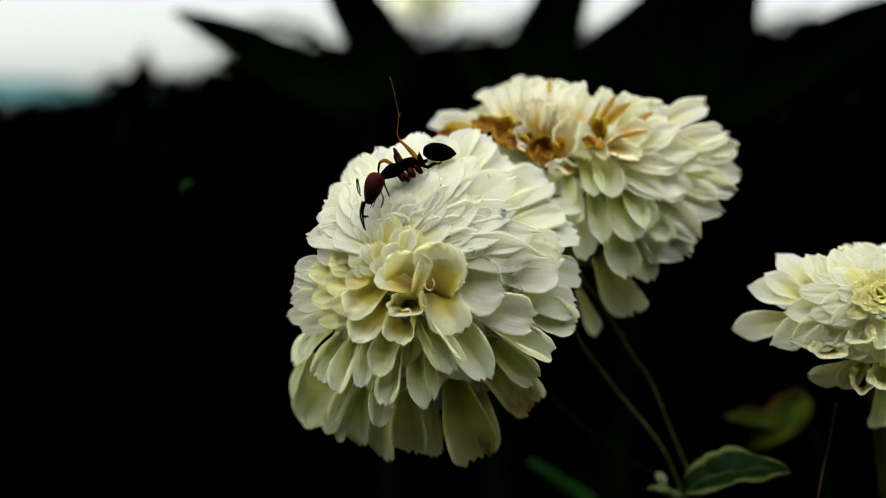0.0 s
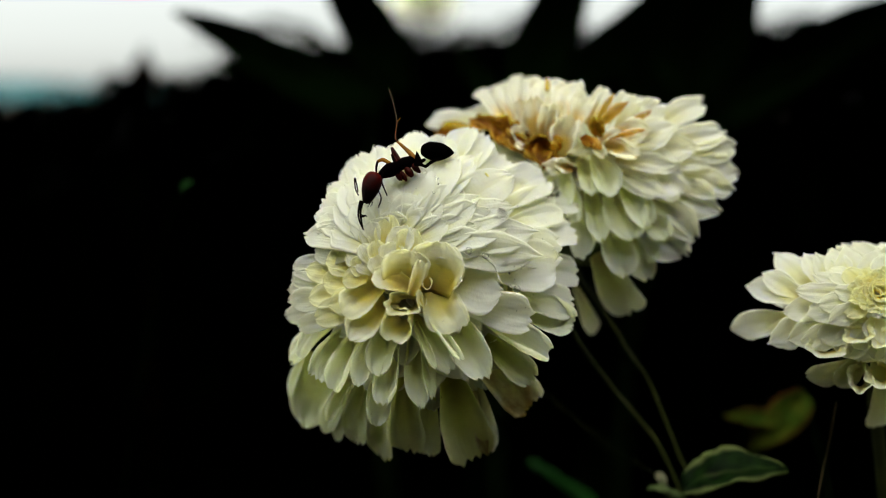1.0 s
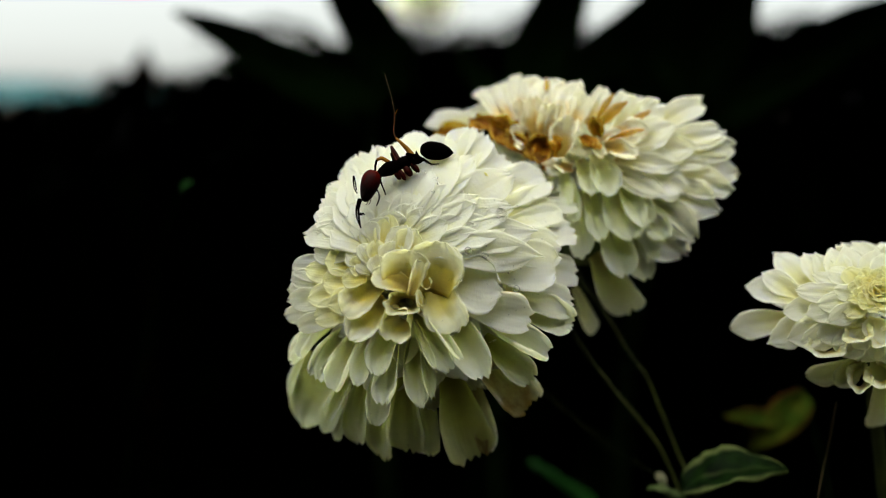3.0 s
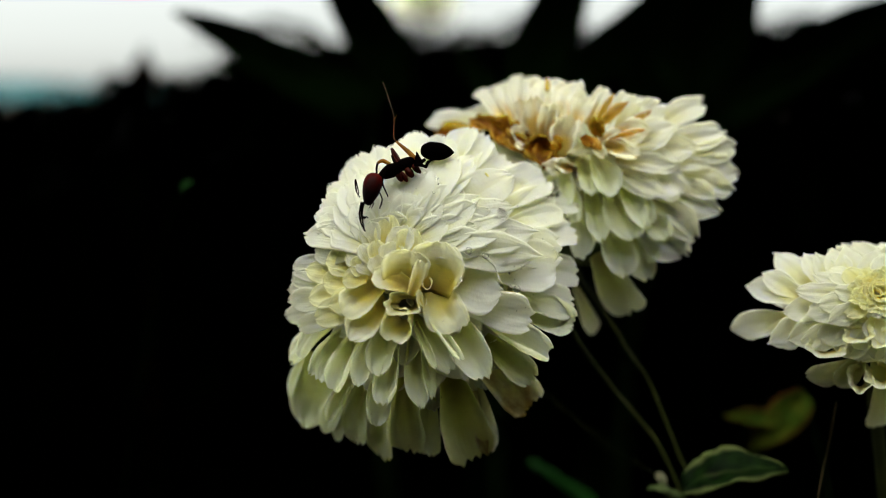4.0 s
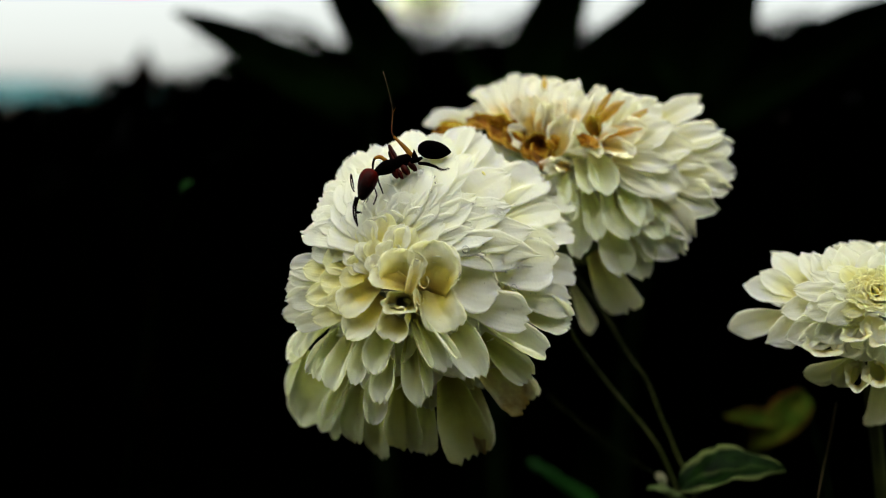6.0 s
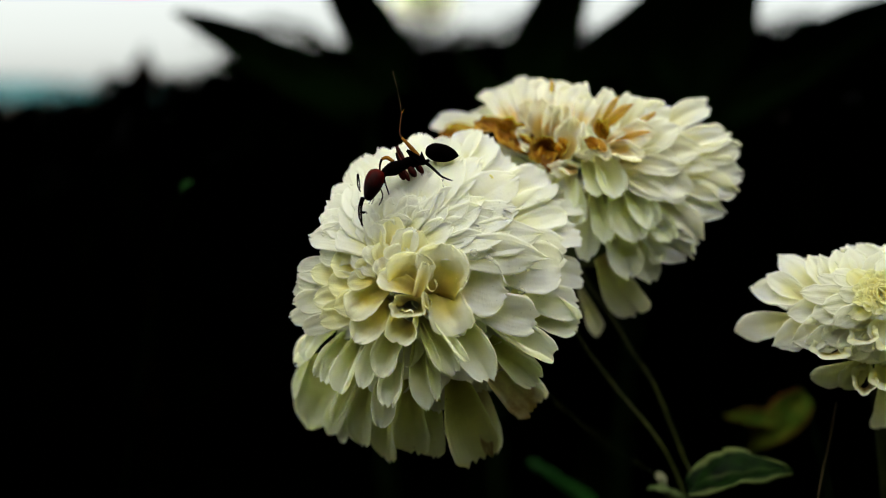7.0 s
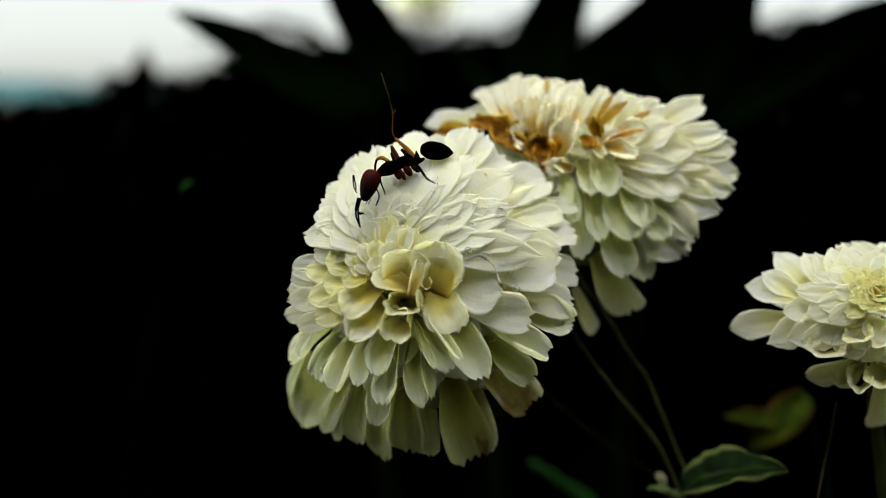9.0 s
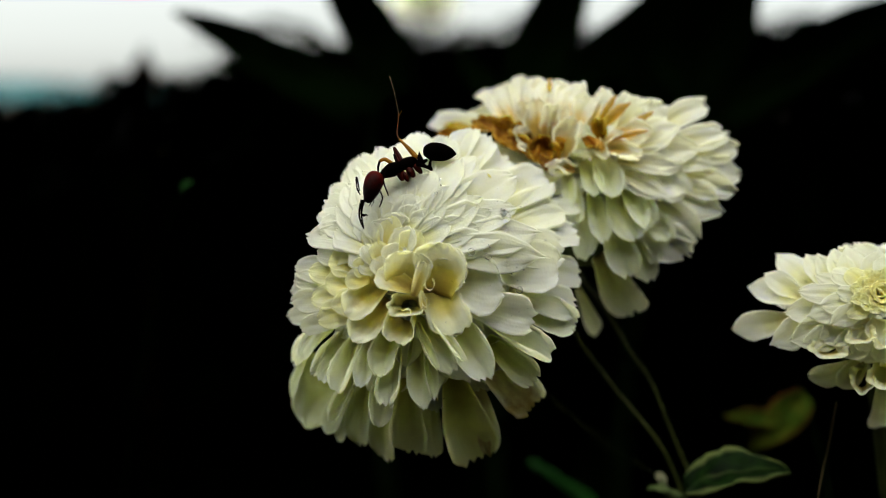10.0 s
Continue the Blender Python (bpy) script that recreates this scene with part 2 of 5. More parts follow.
def tube(name, points, radii, mat, steps=5, sides=8, rough=0.0):
    """Tapered tube along a smooth line, in millimetres, with closed ends."""
    line = spline(points, steps)
    n = len(line)
    verts, faces, uvs = [], [], []
    side = None
    for i, c in enumerate(line):
        way = (line[min(i + 1, n - 1)] - line[max(i - 1, 0)]).normalized()
        if side is None:
            side = way.orthogonal().normalized()
        side = (side - way * side.dot(way)).normalized()
        other = way.cross(side)
        f = i / (n - 1) * (len(radii) - 1)
        k = min(int(f), len(radii) - 2)
        r = radii[k] + (radii[k + 1] - radii[k]) * (f - k)
        for s in range(sides):
            a = 2 * math.pi * s / sides
            q = r * (1 + rough * noise.noise(c * 1.7 + Vector((a, 0, 0))))
            verts.append((c + (side * math.cos(a) + other * math.sin(a)) * q) * MM)
            uvs.append((s / sides, i / (n - 1)))
    for i in range(n - 1):
        for s in range(sides):
            t = (s + 1) % sides
            faces.append((i * sides + s, i * sides + t, (i + 1) * sides + t, (i + 1) * sides + s))
    faces.append(tuple(range(sides - 1, -1, -1)))
    faces.append(tuple((n - 1) * sides + s for s in range(sides)))
    return mesh_of(name, verts, faces, mat, uvs)


def blob(name, profile, mat, bend=(0, 0), squash=(1, 1), sides=16, rough=0.0):
    """Body of revolution along z in millimetres; profile rows (z, radius). bend moves the middle sideways."""
    rows = spline([(z, r, 0) for z, r in profile], 4)
    z0, z1 = rows[0].x, rows[-1].x
    verts, faces = [], []
    for row in rows:
        f = (row.x - z0) / (z1 - z0)
        hump = math.sin(math.pi * f)
        for s in range(sides):
            a = 2 * math.pi * s / sides
            r = max(row.y, 0.01) * (1 + rough * noise.noise(Vector((math.cos(a) * 2, math.sin(a) * 2, row.x * 1.5))))
            verts.append(Vector((r * math.cos(a) * squash[0] + bend[0] * hump, r * math.sin(a) * squash[1] + bend[1] * hump, row.x)) * MM)
    n = len(rows)
    for i in range(n - 1):
        for s in range(sides):
            t = (s + 1) % sides
            faces.append((i * sides + s, i * sides + t, (i + 1) * sides + t, (i + 1) * sides + s))
    faces.append(tuple(range(sides - 1, -1, -1)))
    faces.append(tuple((n - 1) * sides + s for s in range(sides)))
    return mesh_of(name, verts, faces, mat)


def limb(start, way):
    """Pose at start (millimetres) with z along way."""
    q = Vector(way).to_track_quat("Z", "Y")
    return Matrix.LocRotScale(Vector(start) * MM, q, None)


# ---- petals ----
def petal_mesh(mat, cup=0.6, bend=0.0, curl=0.0, notch=0.05, blunt=0.30, narrow=0.3, seed=0, n=18, m=17, hump=0.0, square=0.02, rolled=0.0, point=0.2, calm=1.0, ragged=1.0):
    """One petal, base at the origin, one unit long (z) and one wide (x); its inner face looks to +y.
    square: how blunt its end is; notch: depth of the teeth; rolled: how far one edge folds over; point: how pointed it is;
    calm: how much its skin waves; ragged: how uneven its outline is."""
    rnd = random.Random(seed)
    off = Vector((rnd.uniform(0, 50), rnd.uniform(0, 50), rnd.uniform(0, 50)))
    teeth = rnd.choice((2.0, 3.0, 4.0))
    lean = rnd.uniform(-0.14, 0.14)
    groove = rnd.uniform(0.010, 0.030) * calm
    wide_at = 0.52 + 0.2 * min(blunt, 1.0)
    ruffle = rnd.uniform(0.02, 0.07) * calm
    twist = rnd.uniform(-0.2, 0.2)
    edge = rnd.choice((-1, 1))
    verts, uvs, faces = [], [], []
    thick = 0.012
    mids = []
    for i in range(n):
        s = i / (n - 1)
        s = 1 - (1 - s) ** 1.8
        half = 0.5 * (narrow + (1 - narrow) * math.sin(math.pi / 2 * min(s / wide_at, 1)) ** 1.2)
        if s > wide_at:
            f = (s - wide_at) / (1 - wide_at + square)
            half *= max(0.0, 1 - f ** (2.3 - 1.0 * point)) ** (1 / (2.1 - 0.8 * point))
        arc = min(max(cup * (1.25 - 0.45 * s), 0.05), 2.95)
        for j in range(m):
            v = 2 * j / (m - 1) - 1
            wide = half * (1 + ragged * s * 0.22 * noise.noise(Vector((s * 2.6, 2.0 if v > 0 else 9.0, 5)) + off) + ragged * s * 0.10 * noise.noise(Vector((s * 9, 3.0 if v > 0 else 8.0, 6)) + off))
            x = wide * math.sin(arc * v) / arc
            y = half * (1 - math.cos(arc * v)) / arc
            y += hump * math.sin(math.pi * s ** 1.2) + bend * s * s + curl * max(0.0, (s - 0.55) / 0.45) ** 2
            over = max(0.0, edge * v - 0.45) / 0.55
            y += rolled * over * half * s
            x -= edge * rolled * 0.7 * over ** 2 * half * s
            x += lean * s * s
            tooth = (0.5 - 0.5 * math.cos(2 * teeth * math.pi * (v * 0.5 + 0.5 + lean))) ** 0.7
            z = s - notch * s ** 12 * tooth * (1 + 0.8 * noise.noise(Vector((v * 3, 7, 1)) + off)) - 0.03 * v * v * s + 0.05 * ragged * s ** 6 * noise.noise(Vector((v * 2.2, 1, 8)) + off)
            w = noise.noise(Vector((x * 2, z * 3, 0)) + off)
            y += 0.10 * calm * w * s + 0.05 * calm * s * noise.noise(Vector((v * 3, z * 5, 11)) + off) + ruffle * s * noise.noise(Vector((v * 2, z * 7, 3)) + off) * abs(v) + twist * s * s * x
            y -= groove * math.cos(v * 2.5 * math.pi) * math.sin(math.pi * s) ** 0.7
            mids.append(Vector((x, y, z)))
            uvs.append((j / (m - 1), s))
    count = n * m
    for i in range(n):
        for j in range(m):
            a = mids[min(i + 1, n - 1) * m + j] - mids[max(i - 1, 0) * m + j]
            b = mids[i * m + min(j + 1, m - 1)] - mids[i * m + max(j - 1, 0)]
            a.z *= 3
            normal = b.cross(a)
            normal = -normal.normalized() if normal.length > 1e-9 else Vector((0, 1, 0))
            t = thick * (0.3 if i == n - 1 or j in (0, m - 1) else 1.0)
            verts.append(mids[i * m + j] + normal * t)
    for i in range(n):
        for j in range(m):
            k = i * m + j
            verts.append(2 * mids[k] - verts[k])
    uvs = uvs + uvs
    for i in range(n - 1):
        for j in range(m - 1):
            k = i * m + j
            faces.append((k, k + m, k + m + 1, k + 1))
            faces.append((count + k, count + k + 1, count + k + m + 1, count + k + m))
    ring = [j for j in range(m)] + [i * m + m - 1 for i in range(1, n)] + [(n - 1) * m + j for j in range(m - 2, -1, -1)] \
        + [i * m for i in range(n - 2, 0, -1)]
    for k, p in enumerate(ring):
        q = ring[(k + 1) % len(ring)]
        faces.append((p, q, count + q, count + p))
    return mesh_of("petal", verts, faces, mat, uvs)


def petal_set(mat, cup, bend, curl, notch=0.05, blunt=0.5, narrow=0.3, count=5, seed=0, hump=0.0):
    rnd = random.Random(seed)
    return [petal_mesh(mat, cup * rnd.uniform(0.75, 1.25), bend + rnd.uniform(-0.12, 0.12), curl + rnd.uniform(-0.1, 0.1),
                       notch * rnd.uniform(0.3, 1.6), blunt * rnd.uniform(0.7, 1.3), narrow, seed * 31 + k, hump=hump * rnd.uniform(0.6, 1.4)) for k in range(count)]


BROAD = petal_set(WHITE, 0.5, 0.05, 0.05, 0.024, blunt=0.8, seed=1, count=10, hump=0.10)
MIDDLE = petal_set(WHITE, 0.9, 0.1, 0.05, 0.022, blunt=0.8, seed=2, count=10, hump=0.25)
IV_BROAD = petal_set(IVORY, 0.9, -0.1, 0.0, 0.045, blunt=0.8, seed=6, count=9, hump=0.35)


def lay_petal(head, me, tip, axis, width, base=(0, 0, 0), roll=0.0, label=""):
    """A petal from base to tip (millimetres in the head's space), its inner face towards the axis."""
    base, tip = Vector(base), Vector(tip)
    z = tip - base
    length = z.length
    z.normalize()
    y = Vector(axis) - z * z.dot(Vector(axis))
    if y.length < 0.05:
        y = z.orthogonal()
    y.normalize()
    x = y.cross(z)
    turn = Matrix((x, y, z)).transposed().to_4x4() @ pose(0, 0, 0, 0, 0, roll)
    return attach("petal", me, head, Matrix.Translation(base * MM) @ turn @ Matrix.Diagonal((width * MM, width * MM, length * MM, 1)), label)


def flower_head(label, centre, group="white chrysanthemums"):
    head = new("chrysanthemum")
    head.matrix_basis = VIEW @ Matrix.Translation(Vector(centre) * MM)
    tagged(head, label, "flower", group)
    return head


def whorl(head, axis, radii, first, last, count, pick, width, seed, reach=1.0, sag=0.0, lift=0.0, keep=None):
    """Petals in a golden-angle spiral from first to last degrees off the axis, over an ellipsoid with radii."""
    rnd = random.Random(seed)
    axis = Vector(axis).normalized()
    u = axis.orthogonal().normalized()
    w = axis.cross(u)
    for k in range(count):
        f = (k + 0.5) / count
        th = radians(first + (last - first) * f ** 0.8 + rnd.uniform(-3, 3))
        ph = k * 2.39996 + rnd.uniform(-0.15, 0.15)
        d = axis * math.cos(th) + (u * math.cos(ph) + w * math.sin(ph)) * math.sin(th)
        d.y -= sag * f
        r = 1 / math.sqrt(sum((c / q) ** 2 for c, q in zip(d, radii)))
        tip = d * r * reach * rnd.uniform(0.93, 1.05)
        if keep and not keep(tip):
            continue
        lay_petal(head, rnd.choice(pick(f, rnd)), tip, axis, width(f) * rnd.uniform(0.85, 1.15), axis * lift * (1 - f), rnd.uniform(-12, 12))


def calyx(head, axis, back, radius):
    """Green cup and bracts under a head."""
    axis = Vector(axis).normalized()
    cup = blob("calyx", [(-back - 3, 0.8), (-back - 1.5, radius * 0.6), (-back, radius), (-back + 2.5, radius * 0.8), (-back + 3.5, 0.2)], BRACT)
    attach("calyx", cup, head, limb((0, 0, 0), axis))
    me = petal_mesh(BRACT, 0.5, 0.1, 0.1, 0.0, 0.1, 0.6, 77)
    u = axis.orthogonal().normalized(); w = axis.cross(u)
    for k in range(12):
        a = k * math.pi / 6
        side = u * math.cos(a) + w * math.sin(a)
        ob = lay_petal(head, me, side * (radius + 3) - axis * (back - 3), axis, 2.4, -axis * (back + 1) + side * radius * 0.5)
        ob.name = "bract"


# ---- ground, hills, bush ----
def ground():
    rnd = random.Random(3)
    verts, faces = [], []
    rings = [0, 0.15, 0.3, 0.5, 0.8, 1.2, 2, 4, 10, 40, 200, 1000, 4000]
    sides = 48
    for r in rings:
        for s in range(sides):
            a = 2 * math.pi * s / sides
            verts.append((r * math.cos(a), r * math.sin(a), 0.012 * noise.noise(Vector((r * math.cos(a), r * math.sin(a), 0)) * 5) * min(1, r * 3) if r < 5 else 0))
    for i in range(len(rings) - 1):
        for s in range(sides):
            t = (s + 1) % sides
            faces.append((i * sides + s, i * sides + t, (i + 1) * sides + t, (i + 1) * sides + s))
    ob = new("ground", mesh_of("ground", verts, faces, SOIL))
    tagged(ob, "dark damp garden soil under the plants", "ground", kind="structure")


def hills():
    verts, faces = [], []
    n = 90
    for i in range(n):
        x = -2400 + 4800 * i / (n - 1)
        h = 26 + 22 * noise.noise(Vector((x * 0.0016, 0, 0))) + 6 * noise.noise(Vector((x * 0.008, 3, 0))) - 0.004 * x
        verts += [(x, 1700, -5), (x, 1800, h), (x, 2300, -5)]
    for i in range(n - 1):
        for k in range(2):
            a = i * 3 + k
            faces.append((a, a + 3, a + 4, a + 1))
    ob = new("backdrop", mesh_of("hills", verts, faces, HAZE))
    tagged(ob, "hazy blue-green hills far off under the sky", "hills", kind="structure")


def leaf_cloud(name, label, places, mat, seed):
    """Many small pointed folded leaves in one mesh; places rows (position, length, heading, droop)."""
    rnd = random.Random(seed)
    verts, faces = [], []
    for p, length, head, droop in places:
        way = Vector((math.cos(head) * math.cos(droop), math.sin(head) * math.cos(droop), math.sin(droop)))
        side = way.cross(Vector((0, 0, 1))).normalized()
        up = side.cross(way)
        wd = length * rnd.uniform(0.14, 0.2)
        k = len(verts)
        for s, h in ((0.0, 0.15), (0.3, 0.85), (0.6, 1.0), (1.0, 0.0)):
            mid = p + way * length * s + up * (length * 0.12 * math.sin(math.pi * s) - length * 0.15 * s * s)
            if h == 0:
                verts.append(mid)
            else:
                verts += [mid - side * wd * h + up * wd * 0.3, mid, mid + side * wd * h + up * wd * 0.3]
        for r in range(2):
            a = k + r * 3
            faces += [(a, a + 1, a + 4, a + 3), (a + 1, a + 2, a + 5, a + 4)]
        faces += [(k + 6, k + 7, k + 9), (k + 7, k + 8, k + 9)]
    ob = new(name, mesh_of(name, verts, faces, mat))
    tagged(ob, label, "bush", kind="stuff")
    return ob


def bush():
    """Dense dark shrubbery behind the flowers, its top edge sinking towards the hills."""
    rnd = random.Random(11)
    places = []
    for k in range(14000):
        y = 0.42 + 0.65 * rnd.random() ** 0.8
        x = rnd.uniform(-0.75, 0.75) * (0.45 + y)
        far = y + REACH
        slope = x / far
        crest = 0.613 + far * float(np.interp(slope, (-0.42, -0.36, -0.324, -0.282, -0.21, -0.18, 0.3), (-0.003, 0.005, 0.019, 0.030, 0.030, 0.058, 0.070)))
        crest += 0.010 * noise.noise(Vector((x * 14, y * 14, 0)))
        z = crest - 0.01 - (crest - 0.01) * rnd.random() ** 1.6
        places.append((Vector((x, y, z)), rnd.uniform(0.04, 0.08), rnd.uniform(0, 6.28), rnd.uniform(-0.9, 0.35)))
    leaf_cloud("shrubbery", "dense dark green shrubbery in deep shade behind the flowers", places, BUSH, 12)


def shade_arch():
    """Unseen foliage arch added to shade the shrubbery, open towards the viewer and at the far end."""
    rnd = random.Random(13)
    places = []
    verts, faces = [], []
    n, rows = 40, 16

    def arch(f, y, out=0.0):
        a = math.pi * f
        wide, high = 0.95 + 0.35 * y + out, 0.675 + 0.13 * y + out
        cx = math.copysign(abs(math.cos(a)) ** 0.45, math.cos(a))
        return Vector((cx * wide, y, high * max(0.0, math.sin(a)) ** 0.28))
    for out in (0.03, 0.16):
        for i in range(n):
            for j in range(rows):
                y = 0.060 + 1.5 * j / (rows - 1)
                lump = 0.12 * abs(noise.noise(Vector((i * 0.45, j * 0.6, 5)))) * min(j / 3, 1) if out > 0.1 else 0
                verts.append(arch(i / (n - 1), y, out + lump + 0.03 * noise.noise(Vector((i * 0.7, j * 0.9, out)))))
    m = n * rows
    for i in range(n - 1):
        for j in range(rows - 1):
            k = i * rows + j
            faces += [(k, k + rows, k + rows + 1, k + 1), (m + k, m + k + 1, m + k + rows + 1, m + k + rows)]
        k = i * rows
        faces += [(k, m + k, m + k + rows, k + rows), (k + rows - 1, k + 2 * rows - 1, m + k + 2 * rows - 1, m + k + rows - 1)]
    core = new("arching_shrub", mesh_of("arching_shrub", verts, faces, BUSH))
    tagged(core, "unseen foliage arch added overhead to shade the shrubbery", "bush", kind="stuff")
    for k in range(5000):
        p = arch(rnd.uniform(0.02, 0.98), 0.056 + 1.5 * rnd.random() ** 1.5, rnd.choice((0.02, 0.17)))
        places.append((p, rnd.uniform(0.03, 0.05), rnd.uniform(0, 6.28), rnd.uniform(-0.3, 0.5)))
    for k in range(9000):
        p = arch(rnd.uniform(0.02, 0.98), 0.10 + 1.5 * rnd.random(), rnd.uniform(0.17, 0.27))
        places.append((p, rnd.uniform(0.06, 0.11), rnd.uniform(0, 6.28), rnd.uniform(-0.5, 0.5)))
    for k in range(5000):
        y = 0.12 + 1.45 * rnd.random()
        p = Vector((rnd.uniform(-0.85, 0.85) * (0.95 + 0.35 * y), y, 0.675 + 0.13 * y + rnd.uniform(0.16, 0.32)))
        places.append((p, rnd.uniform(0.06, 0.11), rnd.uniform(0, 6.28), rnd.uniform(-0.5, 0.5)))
    leaf_cloud("shrub_leaves", "dark pointed leaves of the added shading arch", places, BUSH, 14)


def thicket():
    """Solid dark sheet added behind the shrubbery, so its gaps read as deep shade."""
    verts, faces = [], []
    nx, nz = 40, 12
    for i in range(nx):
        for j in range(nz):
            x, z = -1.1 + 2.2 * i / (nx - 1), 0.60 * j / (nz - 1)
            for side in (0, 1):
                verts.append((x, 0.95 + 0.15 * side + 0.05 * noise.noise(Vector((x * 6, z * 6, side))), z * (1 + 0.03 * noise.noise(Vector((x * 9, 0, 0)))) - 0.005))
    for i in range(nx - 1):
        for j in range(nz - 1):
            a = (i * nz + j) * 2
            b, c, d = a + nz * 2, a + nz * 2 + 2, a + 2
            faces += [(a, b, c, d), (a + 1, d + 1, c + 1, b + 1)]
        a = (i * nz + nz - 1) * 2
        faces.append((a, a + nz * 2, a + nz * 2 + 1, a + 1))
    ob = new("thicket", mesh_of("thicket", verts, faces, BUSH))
    tagged(ob, "dark sheet added behind the shrubbery to fill its gaps", "bush", kind="stuff")


def shade_hedge_behind():
    """Unseen tall dark hedge added behind the viewer to block sky light from the front."""
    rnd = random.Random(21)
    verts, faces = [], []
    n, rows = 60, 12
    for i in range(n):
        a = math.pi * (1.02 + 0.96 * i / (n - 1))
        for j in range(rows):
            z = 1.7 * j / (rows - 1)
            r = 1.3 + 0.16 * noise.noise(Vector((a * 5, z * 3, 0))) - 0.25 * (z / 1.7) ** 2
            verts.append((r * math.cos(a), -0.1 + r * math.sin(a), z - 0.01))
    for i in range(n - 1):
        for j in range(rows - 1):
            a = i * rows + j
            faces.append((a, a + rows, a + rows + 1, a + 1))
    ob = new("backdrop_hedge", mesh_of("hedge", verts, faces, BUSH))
    tagged(ob, "unseen tall dark hedge added behind the viewer to block light", "hedge", kind="structure")
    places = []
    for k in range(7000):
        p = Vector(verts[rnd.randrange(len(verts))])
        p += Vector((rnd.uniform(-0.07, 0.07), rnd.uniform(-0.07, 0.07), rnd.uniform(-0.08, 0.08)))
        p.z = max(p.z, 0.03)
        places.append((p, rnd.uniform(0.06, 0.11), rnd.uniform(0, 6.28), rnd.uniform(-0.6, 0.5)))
    leaf_cloud("hedge_leaves", "dark green leaves of the added light-blocking hedge", places, BUSH, 22)


ground()
hills()
bush()
thicket()
shade_arch()
shade_hedge_behind()


# ---- large leaves, stems, grass ----
def leaf_mesh(name, length, width, mat, fold=0.25, arch=0.15, teeth=0.0, lobes=0, wave=0.03, seed=0, n=18, m=9):
    """Leaf blade along z in millimetres, upper face to +y, with thickness."""
    off = Vector((seed * 3.1, seed * 1.7, 0))
    mids, uvs, verts, faces = [], [], [], []
    for i in range(n):
        s = i / (n - 1)
        half = 0.5 * width * math.sin(math.pi * min(1, 0.06 + 0.94 * s) ** 0.8) ** 0.75 if s < 1 else 0.02 * width
        half *= 1 + teeth * math.cos(s * 40) + (0.22 * math.cos(2 * math.pi * lobes * s) if lobes else 0)
        for j in range(m):
            v = 2 * j / (m - 1) - 1
            y = fold * abs(v) * half + arch * length * (math.sin(math.pi * s) - s) + wave * length * noise.noise(Vector((v * 1.5, s * 5, 0)) + off)
            mids.append(Vector((half * v, y, length * s)))
            uvs.append((j / (m - 1), s))
    t = 0.16
    verts = [(p + Vector((0, t, 0))) * MM for p in mids] + [(p - Vector((0, t, 0))) * MM for p in mids]
    c = n * m
    for i in range(n - 1):
        for j in range(m - 1):
            k = i * m + j
            faces += [(k, k + m, k + m + 1, k + 1), (c + k, c + k + 1, c + k + m + 1, c + k + m)]
    ring = [j for j in range(m)] + [i * m + m - 1 for i in range(1, n)] + [(n - 1) * m + j for j in range(m - 2, -1, -1)] + [i * m for i in range(n - 2, 0, -1)]
    for k, p in enumerate(ring):
        q = ring[(k + 1) % len(ring)]
        faces.append((p, q, c + q, c + p))
    return mesh_of(name, verts, faces, mat, uvs + uvs)


def blade_pose(base, tip, face):
    """Pose with z from base to tip (millimetres) and y towards face."""
    z = (Vector(tip) - Vector(base)).normalized()
    y = Vector(face) - z * z.dot(Vector(face))
    y.normalize()
    x = y.cross(z)
    return Matrix.Translation(Vector(base) * MM) @ Matrix((x, y, z)).transposed().to_4x4()


def soil_under(x, z, drop=600):
    """A point on the soil, in the lens axes, below and beside x, z."""
    return (x, -drop * math.cos(TILT), z - drop * math.sin(TILT))


def tall_plant(base, leaves):
    """Leafy plant behind the flowers; leaves rows (base, tip, width, face)."""
    plant = new("garden_plant")
    plant.matrix_basis = VIEW
    tagged(plant, "tall plant with long dark pointed leaves against the sky", "plant", "leafy plants behind the flowers")
    x, y, z = base
    attach("stem", tube("stem", [soil_under(x, z - 160), (x + 5, -200, z - 150), (x - 3, -40, z - 70), (x, y + 8, z)], [3, 2.5, 2, 1.5], BUSH), plant)
    for k, (b, t, w, face) in enumerate(leaves):
        ln = (Vector(t) - Vector(b)).length
        attach("leaf", leaf_mesh("leaf", ln, w, BLADE, 0.3, 0.05, 0, 0, 0.015, k + 3), plant, blade_pose(b, t, face))
    return plant


tall_plant((-17, 26, -140), [((-20, 31, -140), (-64, 58.0, -136), 13, (0.2, 0.5, 0.9)), ((-9.5, 38, -141), (-30, 72, -143), 14, (0.2, 0.1, 0.9)),
                             ((-14, 35, -140), (-53, 45, -136), 11, (0.2, 0.4, 0.9))])
tall_plant((19, 26, -140), [((18, 32, -140), (36, 76, -141), 15, (-0.3, 0, 0.9)), ((14, 32, -139), (3, 47, -133), 7, (0, 0.5, 0.8)),
                            ((35, 44, -142), (61, 68, -144), 8, (-0.2, 0.4, 0.9)), ((22, 31, -142), (40, 47, -138), 11, (0, 0.6, 0.8)), ((31, 38, -143), (55, 62, -143), 12, (0, 0.3, 0.9))])
tall_plant((60, 26, -145), [((50, 34, -145), (75, 82, -147), 30, (0, 0, 1)), ((63, 34, -144), (46, 54, -140), 11, (0, 0.5, 0.9)),
                            ((76, 36, -147), (122, 66, -145), 15, (-0.3, 0.5, 0.8)), ((66, 31, -147), (97, 47, -142), 12, (0, 0.6, 0.8))])

